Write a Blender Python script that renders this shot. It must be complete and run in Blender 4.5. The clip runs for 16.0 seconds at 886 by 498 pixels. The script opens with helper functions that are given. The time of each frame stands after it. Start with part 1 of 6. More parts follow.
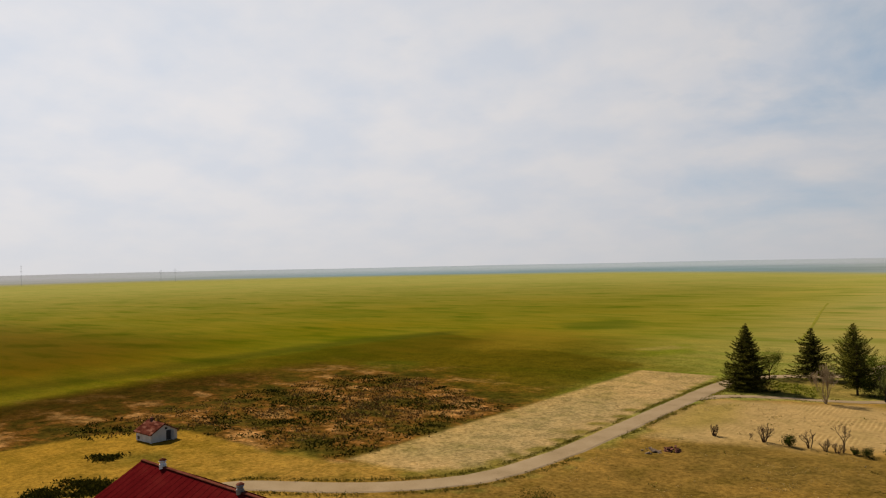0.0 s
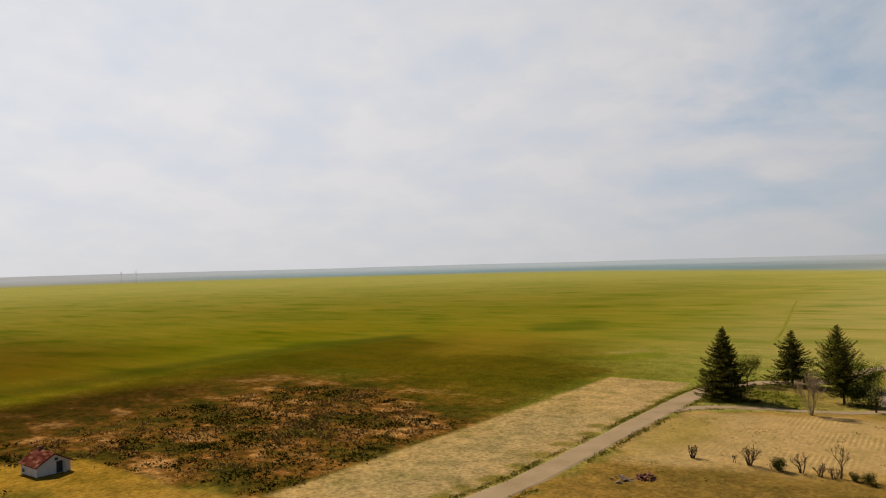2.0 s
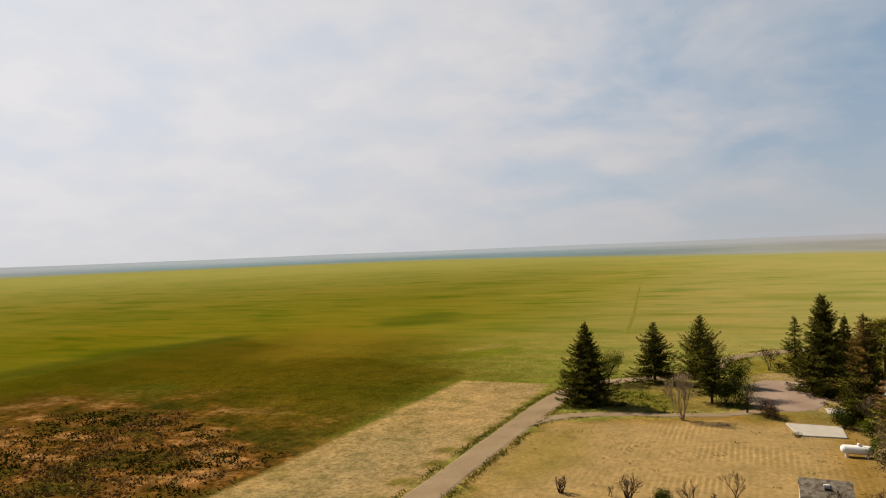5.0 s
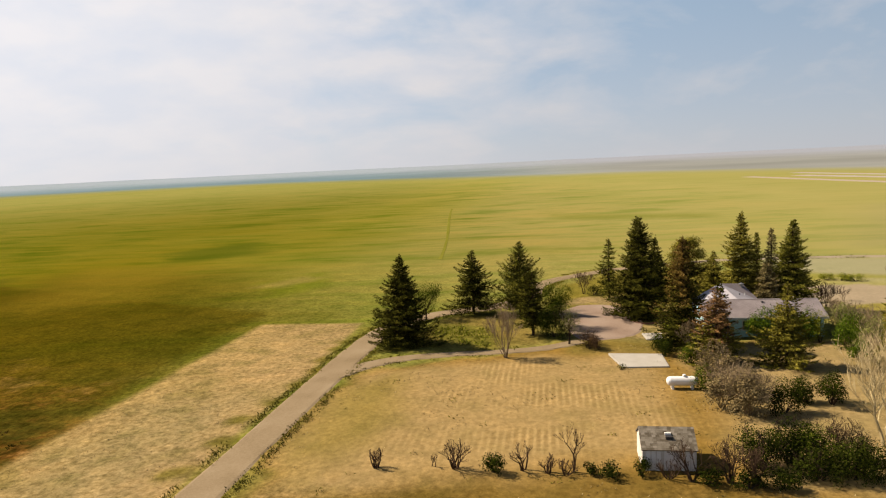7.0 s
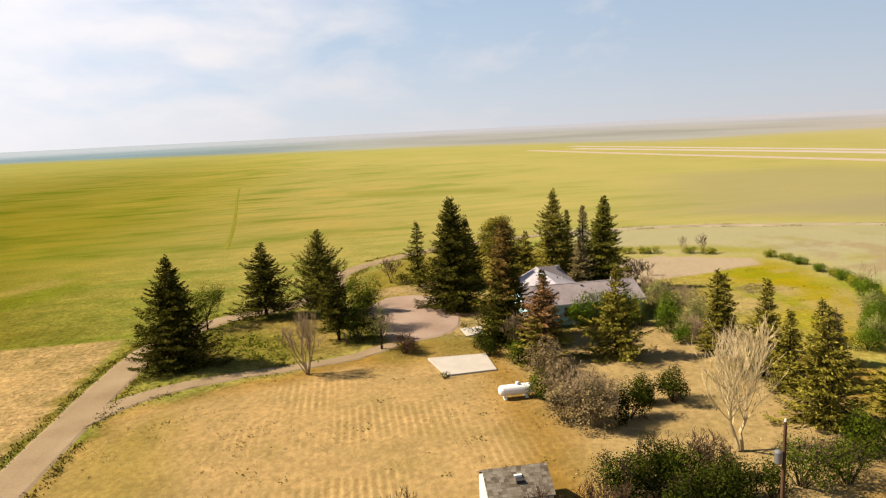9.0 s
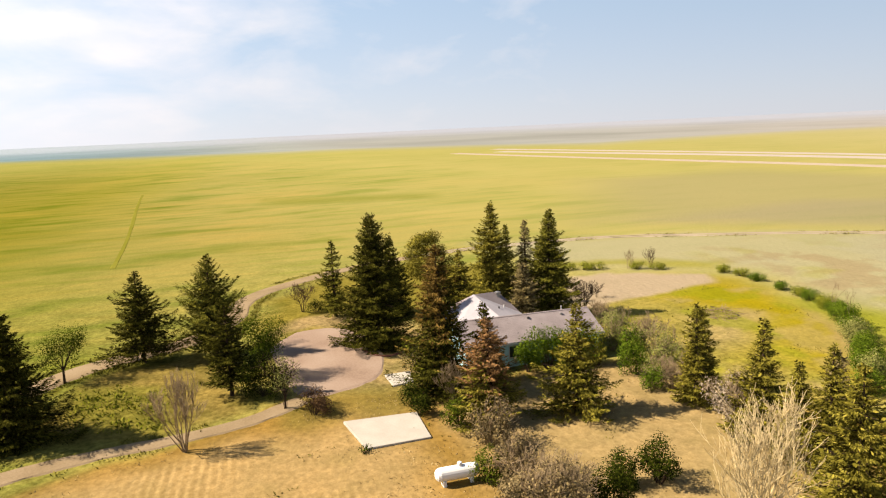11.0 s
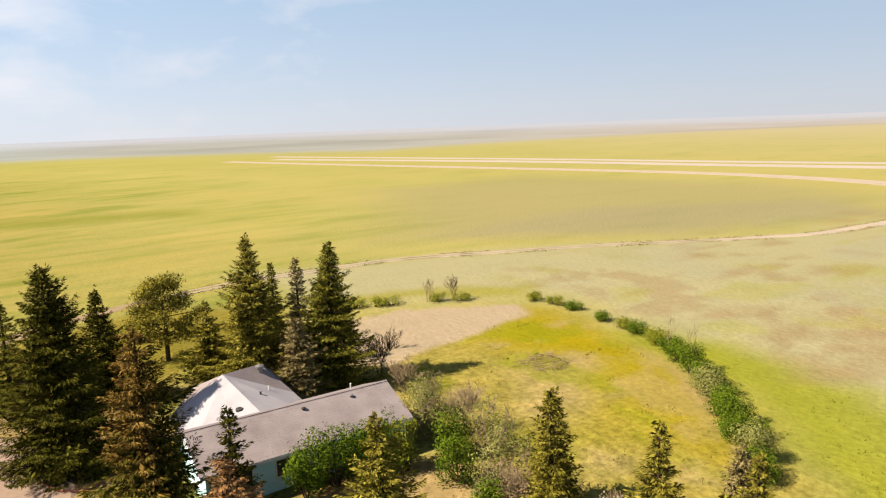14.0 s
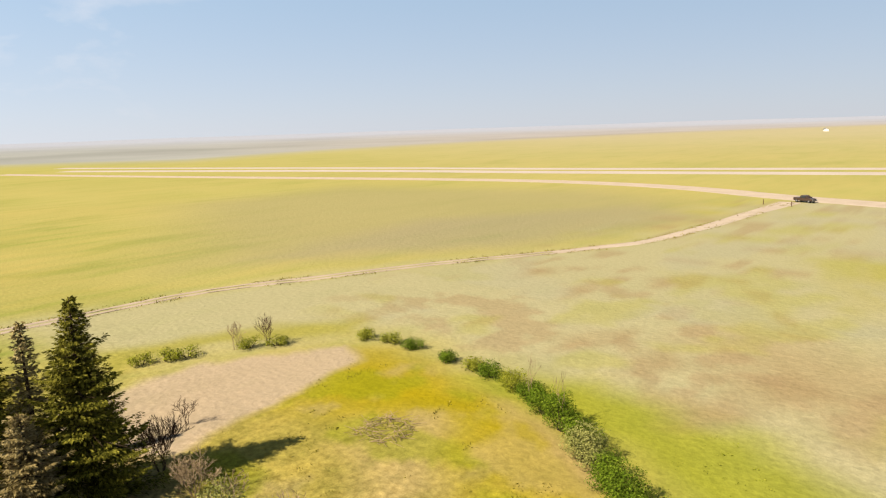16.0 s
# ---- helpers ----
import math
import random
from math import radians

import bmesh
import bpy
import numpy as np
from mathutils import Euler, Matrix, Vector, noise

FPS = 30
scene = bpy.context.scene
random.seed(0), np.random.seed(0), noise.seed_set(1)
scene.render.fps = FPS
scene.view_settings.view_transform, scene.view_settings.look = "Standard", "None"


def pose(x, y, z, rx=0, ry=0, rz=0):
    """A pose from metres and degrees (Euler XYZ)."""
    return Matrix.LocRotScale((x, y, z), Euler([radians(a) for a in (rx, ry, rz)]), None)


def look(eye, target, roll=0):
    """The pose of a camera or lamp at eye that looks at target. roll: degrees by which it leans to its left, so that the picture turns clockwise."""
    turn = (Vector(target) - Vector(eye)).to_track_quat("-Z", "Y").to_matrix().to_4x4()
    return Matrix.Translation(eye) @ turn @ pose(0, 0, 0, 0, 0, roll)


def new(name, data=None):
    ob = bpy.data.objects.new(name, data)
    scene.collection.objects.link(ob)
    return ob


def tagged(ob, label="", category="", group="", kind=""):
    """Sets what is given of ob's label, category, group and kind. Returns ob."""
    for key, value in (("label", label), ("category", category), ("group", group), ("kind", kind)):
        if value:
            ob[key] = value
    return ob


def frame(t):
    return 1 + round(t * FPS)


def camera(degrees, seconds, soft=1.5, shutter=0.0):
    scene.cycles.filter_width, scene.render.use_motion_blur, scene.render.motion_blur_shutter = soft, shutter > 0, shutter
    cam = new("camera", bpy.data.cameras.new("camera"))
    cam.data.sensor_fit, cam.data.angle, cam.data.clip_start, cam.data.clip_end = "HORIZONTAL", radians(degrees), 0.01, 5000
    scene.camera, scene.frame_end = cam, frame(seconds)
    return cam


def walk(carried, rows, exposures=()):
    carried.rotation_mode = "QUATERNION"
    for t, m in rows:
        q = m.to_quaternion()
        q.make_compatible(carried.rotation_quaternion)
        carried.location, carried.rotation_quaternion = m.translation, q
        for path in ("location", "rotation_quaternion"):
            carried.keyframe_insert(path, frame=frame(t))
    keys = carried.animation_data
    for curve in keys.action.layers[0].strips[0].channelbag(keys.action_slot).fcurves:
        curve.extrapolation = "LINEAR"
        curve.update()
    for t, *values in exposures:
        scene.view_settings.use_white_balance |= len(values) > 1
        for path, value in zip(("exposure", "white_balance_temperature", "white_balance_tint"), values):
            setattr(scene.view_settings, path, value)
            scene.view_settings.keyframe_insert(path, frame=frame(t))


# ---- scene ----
cam = camera(65.7, 16.0, 1.2)
METRES, EYE, TILT, LEAN, TURN = 119.6, 25.0, 0.0, 0.0, 38.9
ROWS = [
    (0.0, 0.0, 0.0, 0.0, 0.02, 1.13, 1.19),
    (0.5, 0.0084, 0.029, -0.0009, -0.06, 1.14, 1.25),
    (1.0, 0.0163, 0.0582, -0.0017, -0.16, 1.13, 1.29),
    (1.5, 0.0262, 0.0873, -0.0019, -0.93, 1.11, 1.42),
    (2.0, 0.0344, 0.1167, -0.0018, -2.44, 1.05, 1.54),
    (2.5, 0.043, 0.1464, -0.0019, -4.23, 0.99, 1.67),
    (3.0, 0.0511, 0.1763, -0.0023, -5.75, 0.95, 1.76),
    (3.5, 0.0593, 0.2063, -0.0025, -7.29, 0.92, 1.86),
    (4.0, 0.0687, 0.2357, -0.0028, -9.29, 0.87, 1.99),
    (6.5, 0.1285, 0.3796, -0.0049, -25.36, -4.51, 2.56),
    (7.0, 0.1434, 0.4075, -0.0051, -29.96, -7.25, 2.67),
    (7.5, 0.1595, 0.4341, -0.0054, -34.95, -9.14, 2.74),
    (8.0, 0.1768, 0.4591, -0.0053, -39.73, -10.01, 2.8),
    (8.5, 0.1951, 0.484, -0.0061, -44.77, -10.11, 2.8),
    (9.0, 0.2146, 0.5081, -0.0064, -47.05, -10.09, 2.74),
    (11.5, 0.3394, 0.6089, -0.0073, -55.7, -10.2, 2.4),
    (12.0, 0.367, 0.6253, -0.0083, -58.49, -10.21, 2.3),
    (12.5, 0.3952, 0.6404, -0.0087, -61.29, -10.26, 2.24),
    (13.0, 0.4243, 0.654, -0.0094, -64.13, -10.3, 2.16),
    (13.5, 0.4536, 0.6662, -0.0104, -67.57, -10.32, 2.13),
    (14.0, 0.483, 0.6765, -0.0111, -71.3, -10.33, 2.07),
    (14.5, 0.5129, 0.6858, -0.0119, -74.9, -10.29, 2.01),
    (15.0, 0.5429, 0.6935, -0.0125, -78.48, -10.25, 1.94),
    (15.5, 0.5729, 0.6989, -0.0131, -82.1, -10.19, 1.95),
    (16.0, 0.6035, 0.7029, -0.0135, -85.98, -10.16, 1.86),
]
walk(cam, [(t, pose(0, 0, EYE, TILT, LEAN, TURN) @ pose(METRES * x, METRES * y, METRES * z, 90 + pitch, roll, yaw)) for t, x, y, z, yaw, pitch, roll in ROWS],
     [(0.0, 0.78, 6750, 14), (4.0, 0.78, 6750, 14), (6.5, 1.00, 6750, 15), (9.0, 1.42, 6750, 16), (12.0, 1.60, 6700, 16), (16.0, 1.56, 6550, 14)])

# ---- light ----
SUN_AZ = math.atan2(-1.0, 0.30)      # towards the sun, clockwise from +y
SUN_EL = radians(43)
world = bpy.data.worlds.new("sky")
scene.world = world
world.use_nodes = True


def build_sky():
    nt = world.node_tree
    nt.nodes.clear()
    N, L = nt.nodes.new, nt.links.new
    out, bg = N("ShaderNodeOutputWorld"), N("ShaderNodeBackground")
    bg.inputs["Strength"].default_value = 0.05
    sky = N("ShaderNodeTexSky")
    sky.sky_type = "NISHITA"
    sky.sun_disc = False
    sky.sun_elevation, sky.sun_rotation = SUN_EL, SUN_AZ
    sky.altitude, sky.air_density, sky.dust_density, sky.ozone_density = 1500, 0.8, 0.3, 1.5
    tc = N("ShaderNodeTexCoord")
    sep = N("ShaderNodeSeparateXYZ")
    L(tc.outputs["Generated"], sep.inputs[0])

    def m(op, a, b=None, clamp=False):
        n = N("ShaderNodeMath")
        n.operation, n.use_clamp = op, clamp
        for i, v in enumerate((a, b)):
            if v is None:
                continue
            if isinstance(v, (int, float)):
                n.inputs[i].default_value = v
            else:
                L(v, n.inputs[i])
        return n.outputs[0]

    up = m("ADD", m("MAXIMUM", sep.outputs["Z"], 0.0), 0.34)
    cx, cy = m("DIVIDE", sep.outputs["X"], up), m("DIVIDE", sep.outputs["Y"], up)
    comb = N("ShaderNodeCombineXYZ")
    L(cx, comb.inputs[0]), L(cy, comb.inputs[1])
    big = N("ShaderNodeTexNoise")
    big.inputs["Scale"].default_value, big.inputs["Detail"].default_value, big.inputs["Roughness"].default_value = 1.9, 8, 0.55
    big.inputs["Distortion"].default_value = 0.25
    L(comb.outputs[0], big.inputs["Vector"])
    # cloud cover is thick in the west and thins out to the east
    west = m("ADD", m("MULTIPLY", sep.outputs["X"], -0.42), m("MULTIPLY", sep.outputs["Z"], 0.05))
    cover = m("ADD", big.outputs["Fac"], m("ADD", west, 0.0))
    ramp = N("ShaderNodeValToRGB")
    ramp.color_ramp.elements[0].position, ramp.color_ramp.elements[0].color = 0.40, (0, 0, 0, 1)
    ramp.color_ramp.elements[1].position, ramp.color_ramp.elements[1].color = 0.66, (1, 1, 1, 1)
    L(cover, ramp.inputs[0])
    shade = N("ShaderNodeTexNoise")
    shade.inputs["Scale"].default_value, shade.inputs["Detail"].default_value = 4.4, 7
    L(comb.outputs[0], shade.inputs["Vector"])
    # the veil of cloud lies low; the sky overhead is clear and deeper blue
    high = N("ShaderNodeMapRange")
    high.interpolation_type = "SMOOTHSTEP"
    high.inputs["From Min"].default_value, high.inputs["From Max"].default_value = 0.38, 0.78
    high.inputs["To Min"].default_value, high.inputs["To Max"].default_value = 1.0, 0.0
    L(sep.outputs["Z"], high.inputs["Value"])
    clear = high.outputs["Result"]
    cloud = N("ShaderNodeMix")
    cloud.data_type = "RGBA"
    cloud.inputs["A"].default_value, cloud.inputs["B"].default_value = CLOUD_DARK, CLOUD_LIGHT
    folds = N("ShaderNodeValToRGB")
    folds.color_ramp.elements[0].position, folds.color_ramp.elements[1].position = 0.36, 0.64
    L(shade.outputs["Fac"], folds.inputs[0])
    L(folds.outputs[0], cloud.inputs["Factor"])
    mix = N("ShaderNodeMix")
    mix.data_type = "RGBA"
    L(m("MULTIPLY", m("MULTIPLY", ramp.outputs[0], 0.94), clear), mix.inputs["Factor"])
    veil = N("ShaderNodeMix")
    veil.data_type = "RGBA"
    veil.inputs["B"].default_value = VEIL
    L(m("MULTIPLY", clear, 0.8), veil.inputs["Factor"])
    L(sky.outputs[0], veil.inputs["A"])
    L(veil.outputs["Result"], mix.inputs["A"]), L(cloud.outputs["Result"], mix.inputs["B"])
    # pale summer haze low over the horizon
    haze = N("ShaderNodeMix")
    haze.data_type = "RGBA"
    low = m("SUBTRACT", 1.0, m("MULTIPLY", sep.outputs["Z"], 3.4), True)
    L(m("MULTIPLY", m("POWER", low, 2.0), 0.75), haze.inputs["Factor"])
    L(mix.outputs["Result"], haze.inputs["A"])
    haze.inputs["B"].default_value = HAZE
    # thin cloud glows more towards the sun's side
    glow = N("ShaderNodeVectorMath")
    glow.operation = "SCALE"
    L(haze.outputs["Result"], glow.inputs[0])
    west_side = m("MULTIPLY", m("MAXIMUM", m("MULTIPLY", sep.outputs["X"], -1.0), 0.0), 0.44)
    east_side = m("MULTIPLY", m("MAXIMUM", sep.outputs["X"], 0.0), -0.22)
    L(m("ADD", m("ADD", 1.0, west_side), east_side), glow.inputs["Scale"])
    L(glow.outputs[0], bg.inputs["Color"])
    L(bg.outputs[0], out.inputs[0])


CLOUD_DARK, CLOUD_LIGHT, HAZE = (5.6, 6.1, 6.7, 1), (6.6, 6.7, 6.8, 1), (5.3, 5.5, 5.7, 1)
VEIL = (3.3, 4.8, 6.2, 1)      # thin high haze
build_sky()
sun = new("sun", bpy.data.lights.new("sun", "SUN"))
sun.data.energy, sun.data.angle, sun.data.color = 5.0, radians(0.6), (1.0, 0.88, 0.68)
sd = Vector((math.sin(SUN_AZ) * math.cos(SUN_EL), math.cos(SUN_AZ) * math.cos(SUN_EL), math.sin(SUN_EL)))
sun.matrix_world = look((0, 0, 200), Vector((0, 0, 200)) - sd)

# ---- helpers of the place ----


def vnoise(x, y, scale, seed=0):
    """Smooth value noise in 0..1 on arrays."""
    x, y = np.asarray(x, float) / scale, np.asarray(y, float) / scale
    xi, yi = np.floor(x).astype(np.int64), np.floor(y).astype(np.int64)
    fx, fy = x - xi, y - yi
    fx, fy = fx * fx * (3 - 2 * fx), fy * fy * (3 - 2 * fy)

    def hsh(a, b):
        n = (a * 374761393 + b * 668265263 + seed * 974634777) & 0xFFFFFFFF
        n = ((n ^ (n >> 13)) * 1274126177) & 0xFFFFFFFF
        return ((n ^ (n >> 16)) & 0xFFFF) / 65535.0

    a, b, c, d = hsh(xi, yi), hsh(xi + 1, yi), hsh(xi, yi + 1), hsh(xi + 1, yi + 1)
    return (a * (1 - fx) + b * fx) * (1 - fy) + (c * (1 - fx) + d * fx) * fy


def fbm(x, y, scale, seed=0):
    return (vnoise(x, y, scale, seed) + 0.5 * vnoise(x, y, scale / 2.1, seed + 1) + 0.25 * vnoise(x, y, scale / 4.3, seed + 2)) / 1.75


def sstep(a, b, v):
    t = np.clip((v - a) / (b - a), 0, 1)
    return t * t * (3 - 2 * t)


def ground_z(x, y):
    """Height of the land: a slight rise to the east, a low knoll, and lower plains far off."""
    x, y = np.asarray(x, float), np.asarray(y, float)
    z = np.clip(-0.5 + 0.012 * x, -2.0, 0.4)
    z = z + 0.3 * np.exp(-(((x + 96) / 24) ** 2 + ((y - 44) / 16) ** 2))
    near = np.exp(-((x + 20) ** 2 + (y - 120) ** 2) / 200 ** 2)
    z = z + (vnoise(x, y, 9, 5) - 0.5) * 0.16 * near
    r, az = np.hypot(x, y - 60), np.degrees(np.arctan2(x, y - 60))
    edge = np.interp(az, [-180, -60, -25, 0, 25, 45, 60, 90, 180], [1500, 1500, 1350, 900, 680, 930, 1150, 1600, 2000])
    z = z - 5 * sstep(edge * 0.9, edge * 1.5, r)
    return z + (fbm(x, y, 700, 9) - 0.5) * 9 * sstep(1600, 3200, r) + 4 * sstep(3600, 4600, r)


def gz(x, y):
    return float(ground_z(x, y))


def poly_dist(x, y, poly):
    """Signed distance to a polygon, positive inside."""
    p = np.array(poly, float)
    q = np.roll(p, -1, 0)
    best = np.full(np.shape(x), 1e9)
    inside = np.zeros(np.shape(x), bool)
    for (ax, ay), (bx, by) in zip(p, q):
        dx, dy = bx - ax, by - ay
        t = np.clip(((x - ax) * dx + (y - ay) * dy) / (dx * dx + dy * dy), 0, 1)
        best = np.minimum(best, np.hypot(x - ax - t * dx, y - ay - t * dy))
        cross = (ay > y) != (by > y)
        with np.errstate(divide="ignore", invalid="ignore"):
            inside ^= cross & (x < (bx - ax) * (y - ay) / (by - ay if by != ay else 1e-9) + ax)
    return np.where(inside, best, -best)


def spline(points, n=8):
    """Points of a smooth line through the given ones."""
    P = np.array(points, float)
    P = np.vstack([2 * P[0] - P[1], P, 2 * P[-1] - P[-2]])
    out = []
    for i in range(1, len(P) - 2):
        for k in range(n):
            t = k / n
            a, b, c, d = P[i - 1:i + 3]
            out.append(0.5 * (2 * b + (c - a) * t + (2 * a - 5 * b + 4 * c - d) * t * t + (3 * b - a - 3 * c + d) * t ** 3))
    out.append(P[-2])
    return np.array(out)


def root(name, x, y, z=None, turn=0.0):
    ob = new(name)
    ob.empty_display_size = 0.3
    ob.matrix_world = pose(x, y, gz(x, y) if z is None else z, 0, 0, turn)
    return ob


def as_mesh(name, data, material):
    if isinstance(data, bmesh.types.BMesh):
        me = bpy.data.meshes.new(name)
        bmesh.ops.recalc_face_normals(data, faces=data.faces)
        data.to_mesh(me)
        data.free()
    elif isinstance(data, tuple):
        me = bpy.data.meshes.new(name)
        me.from_pydata(*data)
    else:
        me = data
    if material is not None and not me.materials:
        me.materials.append(material)
    return me


def part(name, data, material, parent, label="", at=None):
    ob = new(name, as_mesh(name, data, material))
    ob.parent = parent
    if at is not None:
        ob.matrix_local = at
    return tagged(ob, label)


def whole(name, data, material, m=None):
    ob = new(name, as_mesh(name, data, material))
    if m is not None:
        ob.matrix_world = m
    return ob


def quad_mesh(name, V):
    """One mesh of loose quads from an array (n, 4, 3)."""
    V = np.asarray(V, np.float32).reshape(-1, 3)
    n = len(V) // 4
    me = bpy.data.meshes.new(name)
    me.vertices.add(n * 4), me.loops.add(n * 4), me.polygons.add(n)
    me.vertices.foreach_set("co", V.ravel())
    me.loops.foreach_set("vertex_index", np.arange(n * 4, dtype=np.int32))
    me.polygons.foreach_set("loop_start", np.arange(0, n * 4, 4, dtype=np.int32))
    me.update(calc_edges=True)
    return me


def box(bm, x0, x1, y0, y1, z0, z1):
    vs = [bm.verts.new(p) for p in ((x0, y0, z0), (x1, y0, z0), (x1, y1, z0), (x0, y1, z0), (x0, y0, z1), (x1, y0, z1), (x1, y1, z1), (x0, y1, z1))]
    for f in ((0, 3, 2, 1), (4, 5, 6, 7), (0, 1, 5, 4), (1, 2, 6, 5), (2, 3, 7, 6), (3, 0, 4, 7)):
        bm.faces.new([vs[i] for i in f])
    return vs


def boxes(*dims, bevel=0.0):
    bm = bmesh.new()
    for d in dims:
        box(bm, *d)
    if bevel:
        bmesh.ops.bevel(bm, geom=bm.edges[:], offset=bevel, segments=1, affect="EDGES")
    return bm


def slab(pts, up, thick):
    """A flat plate from its top corners, thick along -up."""
    bm = bmesh.new()
    up = Vector(up)
    a = [bm.verts.new(Vector(p)) for p in pts]
    b = [bm.verts.new(Vector(p) - up * thick) for p in pts]
    bm.faces.new(a)
    bm.faces.new(b[::-1])
    for i in range(len(a)):
        j = (i + 1) % len(a)
        bm.faces.new((a[j], a[i], b[i], b[j]))
    return bm


def tubes(segs, sides=5):
    """Vertices and faces of tapered tubes: (p0, p1, r0, r1)."""
    V, F = [], []
    for p0, p1, r0, r1 in segs:
        p0, p1 = Vector(p0), Vector(p1)
        d = (p1 - p0).normalized()
        u = d.orthogonal().normalized()
        w = d.cross(u)
        k = len(V)
        for p, r in ((p0, r0), (p1, r1)):
            for i in range(sides):
                a = 2 * math.pi * i / sides
                V.append(p + (u * math.cos(a) + w * math.sin(a)) * r)
        for i in range(sides):
            j = (i + 1) % sides
            F.append((k + i, k + j, k + sides + j, k + sides + i))
        F.append(tuple(range(k + 2 * sides - 1, k + sides - 1, -1))[::-1])
    return V, [], F


def lathe(profile, sides=16):
    """A turned body round z from (radius, height) pairs."""
    V, F = [], []
    for r, z in profile:
        for i in range(sides):
            a = 2 * math.pi * i / sides
            V.append((r * math.cos(a), r * math.sin(a), z))
    for k in range(len(profile) - 1):
        for i in range(sides):
            j = (i + 1) % sides
            F.append((k * sides + i, k * sides + j, (k + 1) * sides + j, (k + 1) * sides + i))
    F.append(tuple(range(sides))[::-1])
    F.append(tuple((len(profile) - 1) * sides + i for i in range(sides)))
    return V, [], F


# ---- materials ----
def material(name, colours, rough=0.9, scale=1.0, fine=12.0, bump=0.3, metal=0.0, island=0.0, translucent=0.0, contrast=(0.3, 0.7), stretch=None, dist=0.05, random_ob=0.0):
    """Colours mixed by noise at two scales (metres per cycle: 1/scale, 1/fine), with relief."""
    mt = bpy.data.materials.new(name)
    mt.use_nodes = True
    nt = mt.node_tree
    N, L = nt.nodes.new, nt.links.new
    bsdf = nt.nodes["Principled BSDF"]
    bsdf.inputs["Roughness"].default_value, bsdf.inputs["Metallic"].default_value = rough, metal
    bsdf.inputs["Specular IOR Level"].default_value = 0.0 if translucent or rough > 0.85 else 0.25
    tc = N("ShaderNodeTexCoord")
    vec = tc.outputs["Object"]
    if stretch:
        mp = N("ShaderNodeMapping")
        mp.inputs["Scale"].default_value = stretch
        L(vec, mp.inputs["Vector"])
        vec = mp.outputs[0]
    a = N("ShaderNodeTexNoise")
    a.inputs["Scale"].default_value, a.inputs["Detail"].default_value = scale, 6
    b = N("ShaderNodeTexNoise")
    b.inputs["Scale"].default_value, b.inputs["Detail"].default_value = fine, 4
    L(vec, a.inputs["Vector"]), L(vec, b.inputs["Vector"])
    add = N("ShaderNodeMix")
    add.inputs["Factor"].default_value = 0.42
    L(a.outputs["Fac"], add.inputs["A"]), L(b.outputs["Fac"], add.inputs["B"])
    fac = add.outputs["Result"]
    if island or random_ob:
        src = N("ShaderNodeNewGeometry").outputs["Random Per Island"] if island else N("ShaderNodeObjectInfo").outputs["Random"]
        mx = N("ShaderNodeMix")
        mx.inputs["Factor"].default_value = island or random_ob
        L(fac, mx.inputs["A"]), L(src, mx.inputs["B"])
        fac = mx.outputs["Result"]
    ramp = N("ShaderNodeValToRGB")
    els = ramp.color_ramp.elements
    while len(els) < len(colours):
        els.new(0.5)
    for i, c in enumerate(colours):
        els[i].position = contrast[0] + (contrast[1] - contrast[0]) * i / max(1, len(colours) - 1)
        els[i].color = (*c, 1)
    L(fac, ramp.inputs[0])
    L(ramp.outputs[0], bsdf.inputs["Base Color"])
    if bump:
        bp = N("ShaderNodeBump")
        bp.inputs["Strength"].default_value, bp.inputs["Distance"].default_value = bump, dist
        L(b.outputs["Fac"], bp.inputs["Height"])
        L(bp.outputs[0], bsdf.inputs["Normal"])
    if translucent:
        tr, ms = N("ShaderNodeBsdfTranslucent"), N("ShaderNodeMixShader")
        L(ramp.outputs[0], tr.inputs["Color"])
        ms.inputs[0].default_value = translucent
        L(bsdf.outputs[0], ms.inputs[1]), L(tr.outputs[0], ms.inputs[2])
        L(ms.outputs[0], nt.nodes["Material Output"].inputs[0])
    return mt


def leafy(name, *colours):
    return material(name, colours, rough=0.75, scale=0.35, fine=2.0, bump=0, island=0.30, translucent=0.03, contrast=(0.25, 0.75))


BARK = material("bark", [(0.0252, 0.0168, 0.0119), (0.0546, 0.0378, 0.0252)], scale=3, fine=20, bump=0.6)
BARE_WOOD = material("weathered bare wood", [(0.31, 0.245, 0.125), (0.45, 0.365, 0.205)], scale=2, fine=15)
DEAD_GREY = material("grey-brown dead twigs", [(0.125, 0.088, 0.048), (0.235, 0.18, 0.11)], scale=2, fine=15)
DARK_TWIG = material("dark dead twigs", [(0.0294, 0.0189, 0.0126), (0.0672, 0.042, 0.0252)], scale=2, fine=15)
NEEDLE = leafy("spruce needles", (0.006, 0.007, 0.001), (0.034, 0.034, 0.005), (0.118, 0.108, 0.017))
# brighter copy of NEEDLE; the sunlit look is put into its colour
NEEDLE_SUNLIT = leafy("sunlit green spruce needles", (0.012, 0.013, 0.002), (0.070, 0.068, 0.009), (0.200, 0.182, 0.028))
NEEDLE_RUST = leafy("rusty browning needles", (0.022, 0.014, 0.003), (0.098, 0.062, 0.014), (0.205, 0.132, 0.040))
NEEDLE_OLIVE = leafy("olive spruce needles", (0.018, 0.017, 0.002), (0.108, 0.095, 0.013), (0.265, 0.226, 0.038))
NEEDLE_BROWN = leafy("dying brown needles", (0.066, 0.0363, 0.0132), (0.165, 0.0891, 0.0363), (0.2508, 0.1518, 0.066))
